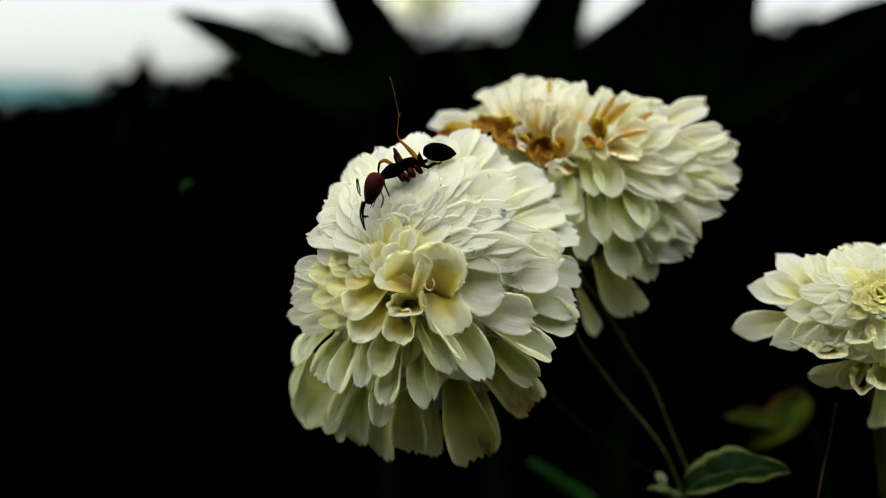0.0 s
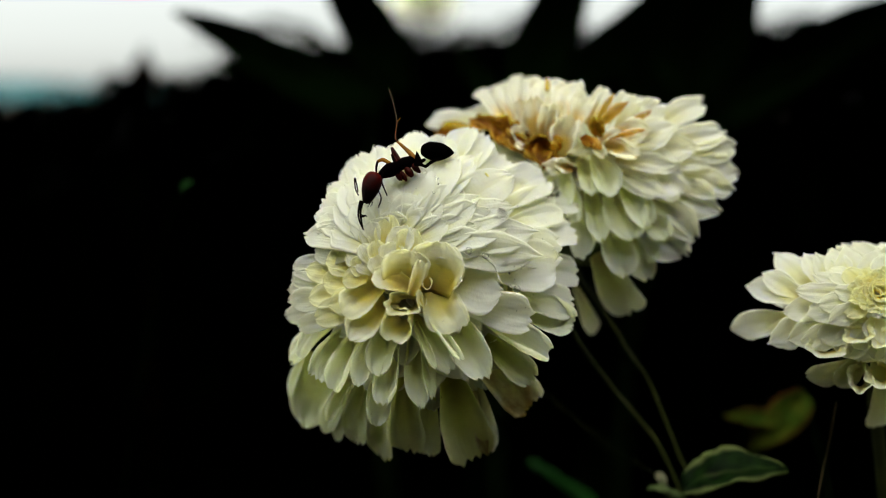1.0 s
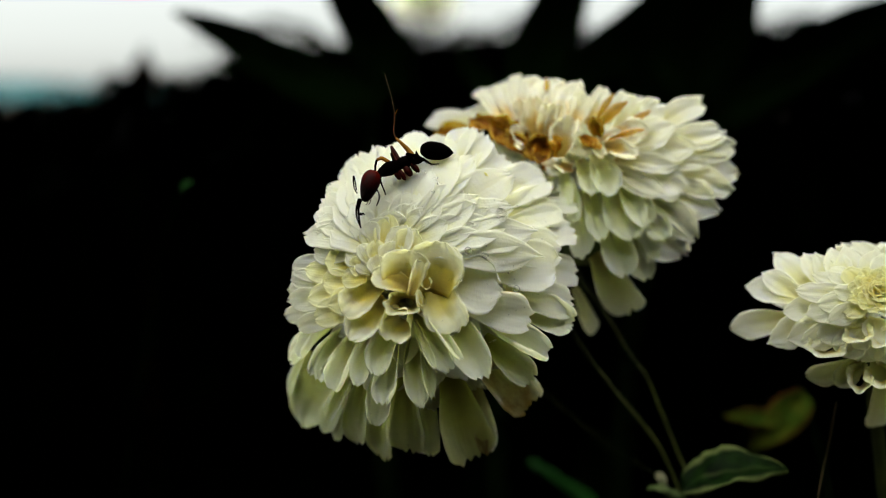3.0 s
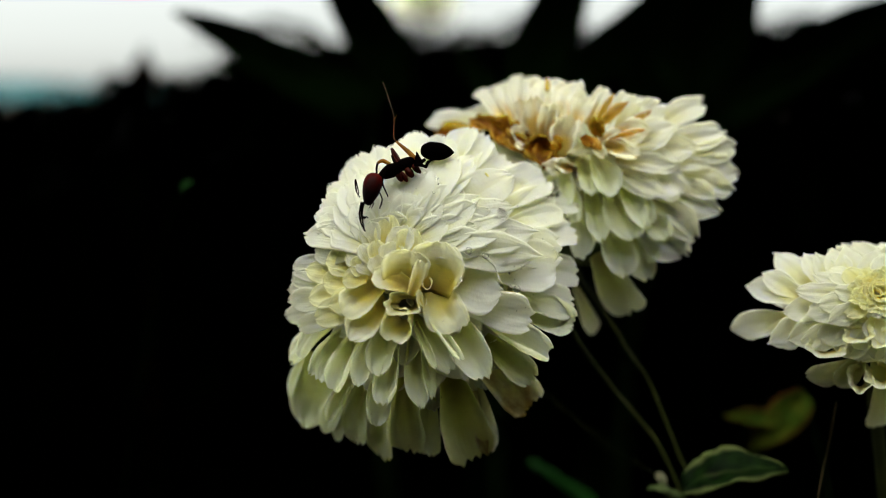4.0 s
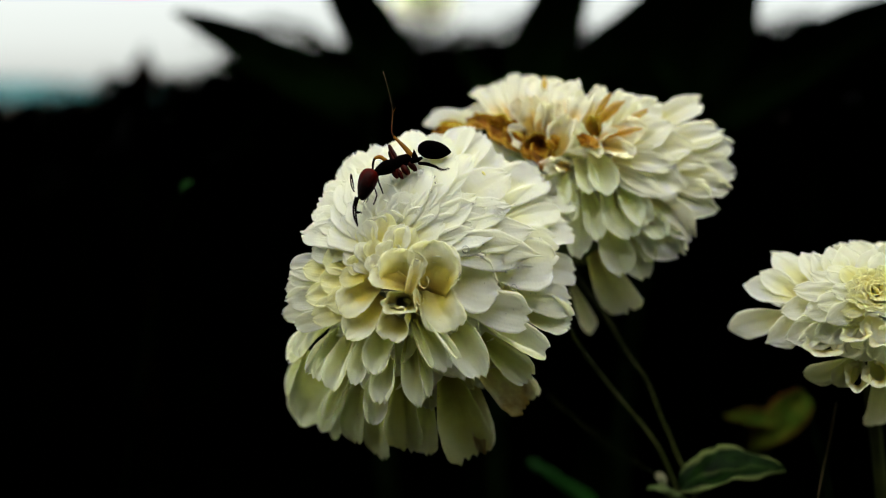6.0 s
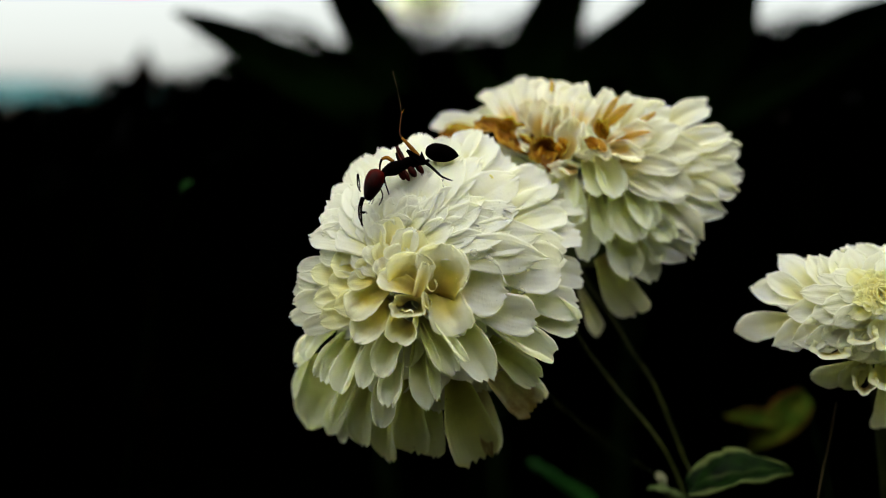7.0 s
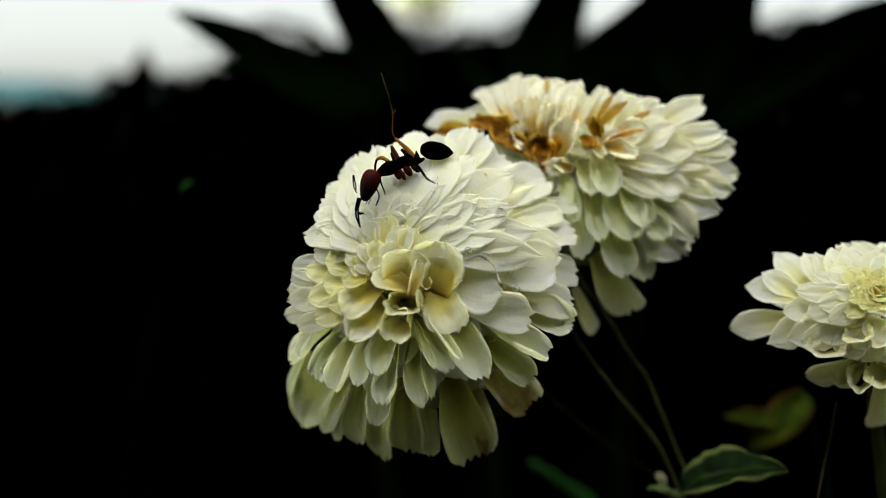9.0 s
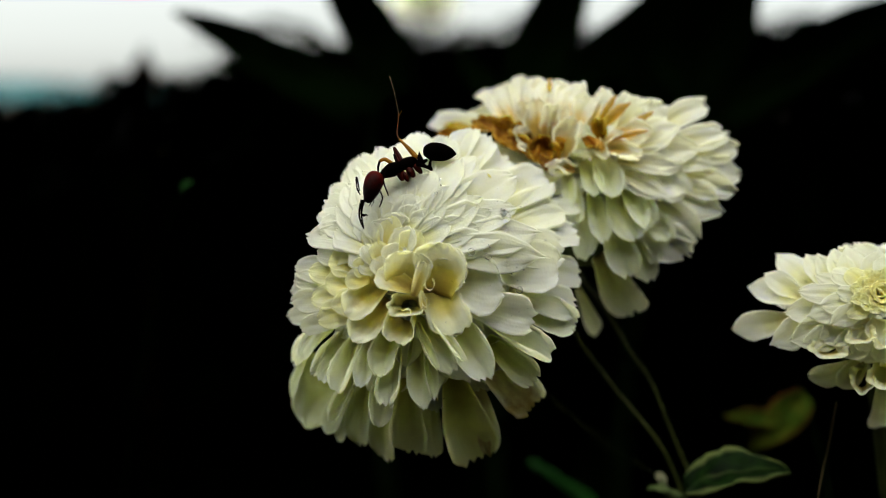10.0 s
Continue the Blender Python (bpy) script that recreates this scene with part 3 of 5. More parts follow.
grass = new("grass_blade", leaf_mesh("grass_blade", 58, 5.5, GRASS, 0.3, 0.03, seed=5))
grass.matrix_basis = VIEW @ blade_pose((58, -76, -72), (18.0, -37.2, -68), (0.4, 0.8, 0.5))
tagged(grass, "bright green blade of grass in shade", "grass")
spot = new("leaf_tip")
spot.matrix_basis = VIEW
tagged(spot, "small green leaf tip before the dark shrubbery", "leaf")
attach("leaf", leaf_mesh("leaf", 2.4, 1.5, GRASS, 0.2, 0.1, seed=8), spot, blade_pose((-40.0, 8.8, -45), (-38.2, 10.3, -44.5), (0.1, 1, 0.6)))
attach("stem", tube("stem", [soil_under(-60, -60), (-52, -60, -50), (-42, 5, -46), (-40, 8.8, -45)], [0.05, 0.012, 0.012, 0.012], BUSH), spot)
seed_head = new("dry_seed_head")
seed_head.matrix_basis = VIEW
tagged(seed_head, "brown dry seed head above the shrubbery", "seed head")
attach("seed_head", blob("seed_head", [(-12, 1), (-9, 7), (-3, 8.5), (4, 5), (10, 2), (14, 0.3)], SEED, rough=0.3), seed_head, limb((-173, 104, -500), (0.05, 1, 0)))
attach("stem", tube("stem", [soil_under(-165, -520, 560), (-170, -100, -510), (-173, 95, -500)], [3, 2, 1.2], SEED), seed_head)

old = new("yellowing_plant")
old.matrix_basis = VIEW
tagged(old, "green and yellow chrysanthemum leaf with a reddish dry edge", "plant")
attach("leaf", leaf_mesh("leaf", 12.6, 6.0, OLD_LEAF, 0.3, 0.06, 0, 0, 0.06, 9), old, blade_pose((58.6, -23.8, -54), (49.6, -31.6, -53), (0, 0.4, 0.9)))
attach("leaf", leaf_mesh("leaf", 9.6, 2.8, OLD_LEAF, 0.3, 0.06, 0, 0, 0.06, 15), old, blade_pose((54.2, -27.8, -53.2), (44.7, -26.4, -52), (0, 0.4, 0.9)))
attach("stem", tube("stem", [soil_under(95, -60), (80, -120, -80), (66, -40, -66), (58.4, -24.2, -54)], [0.5, 0.3, 0.15, 0.12], BUSH), old)

stalk = new("dry_stalk", tube("dry_stalk", [soil_under(40, -20), (43, -80, -14), (45.0, -29.9, -10), (46.2, -23.7, -10), (47.2, -18.4, -10)],
                              [0.4, 0.2, 0.075, 0.06, 0.075], STRAW))
stalk.matrix_basis = VIEW
tagged(stalk, "thin dry reddish stalk standing below a flower", "stalk")

# ---- petals laid like shingles over a head ----
STEP = 0.0625             # one step of the plan, in millimetres


def over_dome(centre, radii, px, py, scale):
    """The point of the head's space over plan place px, py, on the dome scaled by scale."""
    depth = centre[2] + radii[2] * 0.5
    for _ in range(5):
        near = 1 - depth / (REACH * 1000)
        x = (px - 784) * STEP * near - centre[0]
        y = (441 - py) * STEP * near - centre[1]
        q = 1 - (x / (radii[0] * scale)) ** 2 - (y / (radii[1] * scale)) ** 2
        z = radii[2] * (scale * math.sqrt(q) if q > 0 else max(q, -0.8) * 0.45)
        depth = centre[2] + z
    return Vector((x, y, z))


def shingle(head, dome_of, row, mat, rnd, cup=0.55, hump=0.06, notch=0.03, square=0.03, sink=0.80, tip_at=1.0, front=0.5, bend=0.0, curl=0.0,
            narrow=0.45, blunt=0.7, face=None, rolled=0.0, stout=1.12, point=(0.0, 0.7), calm=1.0, ragged=1.0, wrap=0.0):
    """One petal from row (tip x, tip y, base x, base y, width), its inner face outwards; wrap: how closely it bends round the dome."""
    centre, radii = dome_of
    tx, ty, bx, by, w = row
    tip = over_dome(centre, radii, tx, ty, tip_at)
    base = over_dome(centre, radii, bx, by, sink)
    mid = (tip + base) / 2
    out = Vector((mid.x / radii[0] ** 2, mid.y / radii[1] ** 2, max(mid.z, 0) / radii[2] ** 2 + 1e-6)).normalized()
    out = Vector(face) if face else out * (1 - front) + Vector((0, 0.15, 1)) * front
    me = petal_mesh(mat, cup * rnd.uniform(0.8, 1.2), bend, curl + rnd.uniform(-0.04, 0.04), notch * rnd.uniform(0.6, 1.4), blunt * rnd.uniform(0.8, 1.2), narrow,
                    rnd.randrange(10 ** 6), hump=hump * rnd.uniform(0.6, 1.4) * (tip - base).length / (w * STEP) + wrap * (tip - base).length ** 2 / (8 * radii[0] * w * STEP), square=square * rnd.uniform(0.4, 1.3), rolled=rolled, point=rnd.uniform(*point), calm=calm, ragged=ragged)
    return lay_petal(head, me, tip, out, w * STEP * stout, base, rnd.uniform(-7, 7))


def funnel(head, dome_of, row, mat, rnd, deep=0.55, flare=0.35, lean=(0, 0.1)):
    """One petal rolled into a funnel with an uneven, toothed lip; row (centre x, y, half width, half height) of its mouth."""
    centre, radii = dome_of
    px, py, rx, ry = row
    mouth = over_dome(centre, radii, px, py, 1.0)
    root = over_dome(centre, radii, px + lean[0] * rx, py + lean[1] * ry, deep)
    off = Vector((rnd.uniform(0, 50), rnd.uniform(0, 50), 0))
    gap = rnd.uniform(0.6, 2.4)
    rings, sides = 12, 32
    depth = (mouth - root).length
    verts, uvs, faces = [], [], []
    for wall in (0, 1):
        for i in range(rings):
            s = i / (rings - 1)
            r = 0.42 + (0.58 - flare * 0.5) * s ** 0.7 + flare * 0.5 * s ** 5
            for k in range(sides):
                a = 2 * math.pi * k / sides
                q = r * (1 + (0.42 if rx > 12 else 0.3) * s * noise.noise(Vector((math.cos(a) * 1.4, math.sin(a) * 1.4, s)) + off)) - wall * 0.035
                cleft = math.exp(-((a - gap) / 0.45) ** 2)
                lip = s ** 3 * (-0.26 * math.sin(a) * (ry / rx) - (0.5 if rx > 12 else 0.8) * cleft + 0.3 * noise.noise(Vector((math.cos(a) * 3, math.sin(a) * 3, 4)) + off))
                verts.append(Vector((rx * STEP * q * math.cos(a), ry * STEP * q * math.sin(a), depth * (s + lip))) * MM)
                uvs.append((0.5, 0.15 + 0.8 * s))
    m = rings * sides
    for i in range(rings - 1):
        for k in range(sides):
            j = (k + 1) % sides
            a, b, c, d = i * sides + k, i * sides + j, (i + 1) * sides + j, (i + 1) * sides + k
            faces += [(a, b, c, d), (m + a, m + d, m + c, m + b)]
    for k in range(sides):
        j = (k + 1) % sides
        top = (rings - 1) * sides
        faces += [(top + k, top + j, m + top + j, m + top + k), (k, m + k, m + j, j)]
    z = (mouth - root).normalized()
    y = (Vector((0, 1, 0)) - z * z.y).normalized()
    turn = Matrix((y.cross(z), y, z)).transposed().to_4x4()
    return attach("petal", mesh_of("petal", verts, faces, mat, uvs), head, Matrix.Translation(root * MM) @ turn, "petal rolled into a funnel")


# ---- first flower: the ant's ----
R1 = (17.0, 18.6, 13.5)
C1 = (-1.05, -5.84, -6.0)
AXIS1 = Vector((-4.3, 2.2, 12.0)).normalized()
# rows of the plan: tip, base, width
HANGING1 = [(541, 758, 578, 630, 78), (514, 704, 548, 620, 24), (582, 772, 630, 660, 44), (600, 784, 640, 680, 30), (634, 790, 655, 660, 54),
            (690, 821, 690, 680, 66), (722, 800, 725, 670, 72), (757, 810, 765, 690, 48), (836, 820, 800, 660, 92), (866, 806, 845, 680, 44),
            (950, 722, 830, 610, 82), (948, 680, 860, 600, 56)]
LOWER1 = [(530, 636, 610, 560, 48), (554, 668, 628, 575, 46), (600, 700, 648, 575, 62), (570, 682, 630, 570, 48), (524, 652, 610, 560, 66), (588, 750, 640, 650, 36), (674, 760, 690, 630, 62),
          (690, 724, 705, 590, 60), (746, 728, 735, 590, 58), (774, 708, 755, 590, 38), (678, 671, 700, 570, 68), (802, 666, 738, 540, 58),
          (872, 669, 785, 545, 84), (978, 636, 840, 550, 70), (1020, 580, 880, 530, 80), (640, 690, 670, 580, 50)]
RIGHT1 = [(950, 560, 815, 535, 66), (895, 510, 780, 500, 92), (992, 482, 845, 470, 88), (1028, 484, 920, 470, 58), (1024, 412, 880, 420, 84),
          (1030, 368, 920, 375, 36), (966, 306, 850, 375, 80), (982, 358, 850, 410, 84), (902, 275, 830, 360, 66), (868, 240, 805, 330, 62),
          (832, 226, 785, 320, 50), (1000, 440, 850, 445, 70), (1022, 540, 900, 520, 60)]
CREST1 = [(745, 234, 735, 330, 50), (790, 240, 770, 330, 56), (702, 254, 715, 345, 52), (722, 244, 725, 335, 40), (662, 262, 695, 355, 46),
          (640, 272, 685, 360, 40), (618, 284, 670, 365, 42), (606, 304, 665, 375, 38), (588, 326, 650, 385, 42), (571, 358, 640, 400, 46),
          (585, 342, 645, 390, 36), (568, 388, 640, 415, 42), (563, 416, 640, 430, 42), (559, 446, 640, 450, 42)]
FLANK1 = [(522, 474, 620, 485, 46), (518, 498, 610, 500, 36), (511, 514, 610, 510, 40), (515, 538, 610, 528, 42), (508, 563, 620, 540, 38),
          (532, 584, 630, 552, 34), (545, 480, 630, 490, 40), (550, 525, 640, 520, 44), (560, 560, 650, 540, 50), (580, 470, 640, 475, 44), (575, 505, 645, 505, 44),
          (585, 540, 655, 525, 44)]
# tiers of long petals that fan out of the heart over the shoulder: share of the way to the rim, first and last degrees, count, width
TIERS1 = [(0.90, -8, 168, 15, 66), (0.72, 0, 160, 12, 62), (0.55, -4, 150, 10, 56), (0.40, 20, 130, 6, 46)]
YOUNG1 = [(655, 395, 668, 450, 36), (690, 380, 685, 450, 40), (722, 400, 700, 460, 44), (628, 418, 660, 460, 34), (618, 448, 655, 470, 32), (622, 472, 655, 480, 32),
          (645, 432, 665, 470, 30), (672, 424, 678, 475, 34), (700, 428, 690, 480, 38), (610, 492, 655, 495, 34), (640, 462, 665, 485, 28), (750, 412, 715, 465, 50),
          (665, 455, 680, 490, 30)]
# hollow petals in the heart: row, facing, how tightly rolled, depth of the base
HOLLOWS1 = [((610, 556, 682, 500, 58), (-0.2, 0.3, 1), 0.8, 0.84), ((622, 606, 688, 530, 58), (-0.1, 0.5, 1), 0.8, 0.82),
            ((722, 442, 714, 512, 80), (0.05, 0.1, 1), 0.6, 0.88), ((792, 432, 774, 522, 90), (-0.1, 0.0, 1), 0.7, 0.88),
            ((823, 476, 790, 522, 46), (-0.5, 0.2, 0.8), 0.6, 0.84), ((803, 593, 768, 498, 70), (-0.25, 0.4, 0.9), 0.8, 0.84), ((752, 462, 730, 524, 24), (0.3, 0.2, 1), 0.9, 0.98),
            ((664, 484, 728, 510, 40), (0.1, 0.4, 1), 0.5, 0.93), ((744, 514, 750, 556, 12), (0.2, 0.3, 0.9), 0.9, 0.96),
            ]


TONGUES1 = [(824, 640, 744, 530, 30), (778, 655, 742, 570, 24)]
# rolled petals in the heart: mouth, lean of the root, its depth
FUNNELS1 = [((708, 577, 30, 28), (0.45, -0.7), 0.80), ((716, 540, 33, 19), (0.25, -0.1), 0.70), ((760, 503, 9, 12), (0.1, 0.2), 0.8), ((754, 535, 6, 9), (0.1, 0.2), 0.86)]


def ant_flower():
    head = flower_head("round white chrysanthemum with pale yellow heart on a thin stem", C1)
    rnd = random.Random(5)
    of = (C1, R1)
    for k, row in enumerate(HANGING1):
        shingle(head, of, row, STAINED if k in (9, 10) else AGED_SHADED, rnd, 0.8 if k else 0.35, 0.05, 0.05 if k > 2 else 0.0, 0.06 if k > 2 else 0.003, 0.62, 0.95, 0.1 if k in (5, 6, 7) else 0.45, blunt=0.9 if k else 0.2,
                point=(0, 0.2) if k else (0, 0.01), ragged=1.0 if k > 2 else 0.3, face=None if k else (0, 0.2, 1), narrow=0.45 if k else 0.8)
    for row in LOWER1:
        shingle(head, of, row, OLDER_SHADED, rnd, 1.35, 0.06, 0.03, 0.04, 0.58, 1.0, 0.5, blunt=0.85, curl=0.06, stout=1.04, point=(0, 0.4), rolled=rnd.choice((0, 0.4, 0.8)), narrow=0.35)
    for row in RIGHT1:
        shingle(head, of, row, WHITE, rnd, 0.6, 0.05, 0.06, 0.07, 0.78, 0.99, 0.45, blunt=0.8, point=(0, 0.3), calm=0.6)
    for row in CREST1:
        shingle(head, of, row, WHITE, rnd, 0.25, 0.02, 0.05, 0.04, 0.93, 1.0, 0.3, blunt=rnd.uniform(0.3, 0.8), point=(0, 0.5), calm=0.3)
    for k, row in enumerate(FLANK1):
        shingle(head, of, row, WHITE if k < 6 else CREAM, rnd, 0.45, 0.04, 0.03, 0.03, 0.84, 1.0, 0.35, calm=0.6)
    for share, first, last, count, w in TIERS1:
        for k in range(count):
            way = radians(first + (last - first) * (k + 0.5) / count + rnd.uniform(-5, 5))
            dx, dy = math.cos(way), -math.sin(way)
            hx, hy = (698 - 767) / 258, (445 - 534) / 290
            ux, uy = dx / 258, dy / 290
            qa, qb, qc = ux * ux + uy * uy, 2 * (hx * ux + hy * uy), hx * hx + hy * hy - 1
            rim = (-qb + math.sqrt(qb * qb - 4 * qa * qc)) / (2 * qa)
            far = rim * share * rnd.uniform(0.9, 1.06)
            near = rim * rnd.uniform(0.10, 0.22)
            shingle(head, of, (698 + dx * far, 445 + dy * far, 698 + dx * near, 445 + dy * near, w * rnd.uniform(0.8, 1.15)), WHITE, rnd, 0.3, 0.01, 0.05, 0.02, 0.95,
                    1.0 + 0.012 * rnd.random(), 0.15, blunt=rnd.uniform(0.2, 0.8), narrow=0.5, point=(0.4, 1.0), calm=0.35, ragged=1.6, wrap=0.9)
    for k, row in enumerate(YOUNG1):
        shingle(head, of, row, CREAM if k % 2 else WHITE, rnd, 0.3, 0.02, 0.03, 0.03, 0.97, rnd.uniform(0.99, 1.015), 0.3, blunt=rnd.uniform(0.2, 0.7), point=(0.2, 0.9), calm=0.5, ragged=1.4)
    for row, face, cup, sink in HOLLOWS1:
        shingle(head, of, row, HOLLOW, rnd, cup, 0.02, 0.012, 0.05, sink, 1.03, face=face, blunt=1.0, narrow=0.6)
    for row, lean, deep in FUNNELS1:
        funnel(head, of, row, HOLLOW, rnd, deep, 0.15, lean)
    for row in TONGUES1:
        shingle(head, of, row, OLDER_SHADED, rnd, 1.6, 0.05, 0.02, 0.03, 0.86, 1.03, face=(-0.3, 0.4, 0.9), blunt=0.7, narrow=0.5, rolled=0.8)
    whorl(head, AXIS1, R1, 32, 70, 50, lambda f, r: MIDDLE, lambda f: 4.6 + 1.5 * f, 6, 0.76)
    whorl(head, (-0.05, 0.85, 0.5), R1, 16, 70, 60, lambda f, r: BROAD, lambda f: 6.0, 8, 0.84)
    whorl(head, AXIS1, R1, 55, 125, 60, lambda f, r: BROAD, lambda f: 6.0, 7, 0.70)
    skin_points = [(p.matrix_basis @ v.co, (p.matrix_basis.to_3x3() @ v.normal).normalized())
                   for p in head.children if p.name.startswith("petal") for v in p.data.vertices]

    def bead(name, x, y, size, me, high=0.45):
        """A bead on the outermost petal at x, y."""
        near = [q for q in skin_points if abs(q[0].x - x * MM) < 0.6 * MM and abs(q[0].y - y * MM) < 0.6 * MM]
        if near:
            at, out = max(near, key=lambda q: q[0].z)
            out = (out if out.z > 0 else -out) + Vector((0, 0.2, 0.5))
            attach(name, me, head, Matrix.Translation(at) @ out.to_track_quat("Z", "Y").to_matrix().to_4x4() @ Matrix.Diagonal((size, size, high * size * 1.6, 1)))
    for k in range(26):
        bead("water_drop", rnd.uniform(-2, 14), rnd.uniform(2, 15), rnd.uniform(0.12, 0.42), DROP)
    bead("water_drop", 7.7, 9.9, 0.95, DROP)
    bead("water_drop", -0.6, 14.5, 0.6, DROP)
    bead("water_drop", -11.2, 9.0, 0.3, DROP)
    bead("pollen_grain", 6.2, 14.3, 0.34, POLLEN, 0.2)
    calyx(head, AXIS1, 6, 5)
    attach("stem", tube("stem", [(8, 2, -12), (17.0, -3.0, -16), (19.3, -6.7, -16), (23.8, -12.7, -16), (27.5, -17.1, -16), (30.3, -21.2, -16),
                                 (33.5, -30, -18), soil_under(60, -20)], [0.4, 0.2, 0.16, 0.15, 0.16, 0.18, 0.25, 1.6], STEM), head)
    return head


DROP = blob("water_drop", [(-0.5, 0.6), (0.0, 0.95), (0.4, 0.8), (0.75, 0.45), (0.9, 0.05)], WATER, sides=14)
POLLEN = blob("pollen_grain", [(-0.5, 0.5), (0.0, 0.9), (0.5, 0.7), (0.9, 0.1)], CREAM, sides=10, rough=0.2)
flower_1 = ant_flower()

# ---- second flower: browned heart ----
RIGHT2 = [(1251, 180, 1150, 235, 54), (1288, 238, 1170, 265, 64), (1306, 263, 1190, 285, 46), (1315, 312, 1190, 300, 64), (1302, 345, 1170, 315, 64),
          (1278, 386, 1140, 315, 74), (1242, 424, 1140, 330, 64), (1213, 466, 1100, 360, 76), (1266, 298, 1140, 285, 40), (1224, 344, 1090, 290, 84),
          (1182, 352, 1080, 300, 50), (1205, 230, 1110, 265, 70), (1240, 270, 1120, 275, 66), (1210, 300, 1100, 280, 60)]
HANGING2 = [(1132, 424, 1082, 320, 84), (1108, 492, 1070, 370, 70), (1152, 498, 1105, 395, 56), (1168, 464, 1130, 400, 36), (1120, 552, 1060, 450, 92), (1060, 590, 1022, 510, 34),
            (1036, 462, 1028, 340, 56), (1062, 430, 1045, 330, 44), (1005, 372, 1002, 290, 30), (1094, 352, 1056, 275, 60), (1060, 348, 1030, 285, 46), (954, 342, 1000, 300, 18),
            (1020, 400, 1010, 320, 40), (1160, 400, 1100, 320, 60), (1180, 430, 1120, 350, 60)]
TOP2 = [(924, 134, 930, 225, 52), (976, 140, 960, 225, 62), (1020, 148, 990, 230, 56), (868, 158, 905, 230, 60), (832, 196, 900, 225, 34),
        (1076, 158, 1045, 225, 40), (1110, 164, 1080, 220, 30), (1172, 182, 1110, 245, 66), (1042, 166, 1020, 230, 44), (1140, 176, 1095, 240, 50), (890, 150, 920, 225, 40)]
TUFT2 = [(948, 172, 952, 250, 60), (905, 232, 945, 258, 36), (1024, 214, 990, 290, 72), (985, 180, 968, 250, 56), (1000, 190, 975, 258, 50), (920, 180, 940, 245, 46),
         (918, 258, 945, 272, 18), (986, 292, 1010, 300, 36), (1104, 238, 1070, 255, 24), (1140, 275, 1070, 258, 56), (1075, 272, 1040, 258, 42), (968, 300, 1015, 300, 30), (1150, 240, 1080, 245, 50)]
BROWN2 = [(838, 212, 905, 235, 40), (870, 222, 930, 262, 50), (900, 245, 945, 275, 44), (930, 262, 965, 275, 50), (960, 300, 970, 255, 46), (985, 285, 965, 262, 44),
          (950, 240, 960, 275, 40), (770, 236, 850, 240, 34), (790, 244, 860, 245, 26), (1050, 212, 1065, 245, 34), (1056, 262, 1040, 245, 34), (1000, 262, 975, 275, 40), (905, 225, 940, 250, 40)]
AMBER2 = [(1116, 178, 1056, 232, 34), (1092, 168, 1062, 215, 22), (1148, 232, 1080, 248, 18), (1160, 200, 1110, 225, 20), (1070, 268, 1046, 256, 30),
          (970, 138, 972, 165, 16)]
C2 = (18.98, 7.12, -22)
AXIS2 = Vector((-0.12, 0.72, 0.64)).normalized()
R2 = (21.8, 17.0, 14.5)


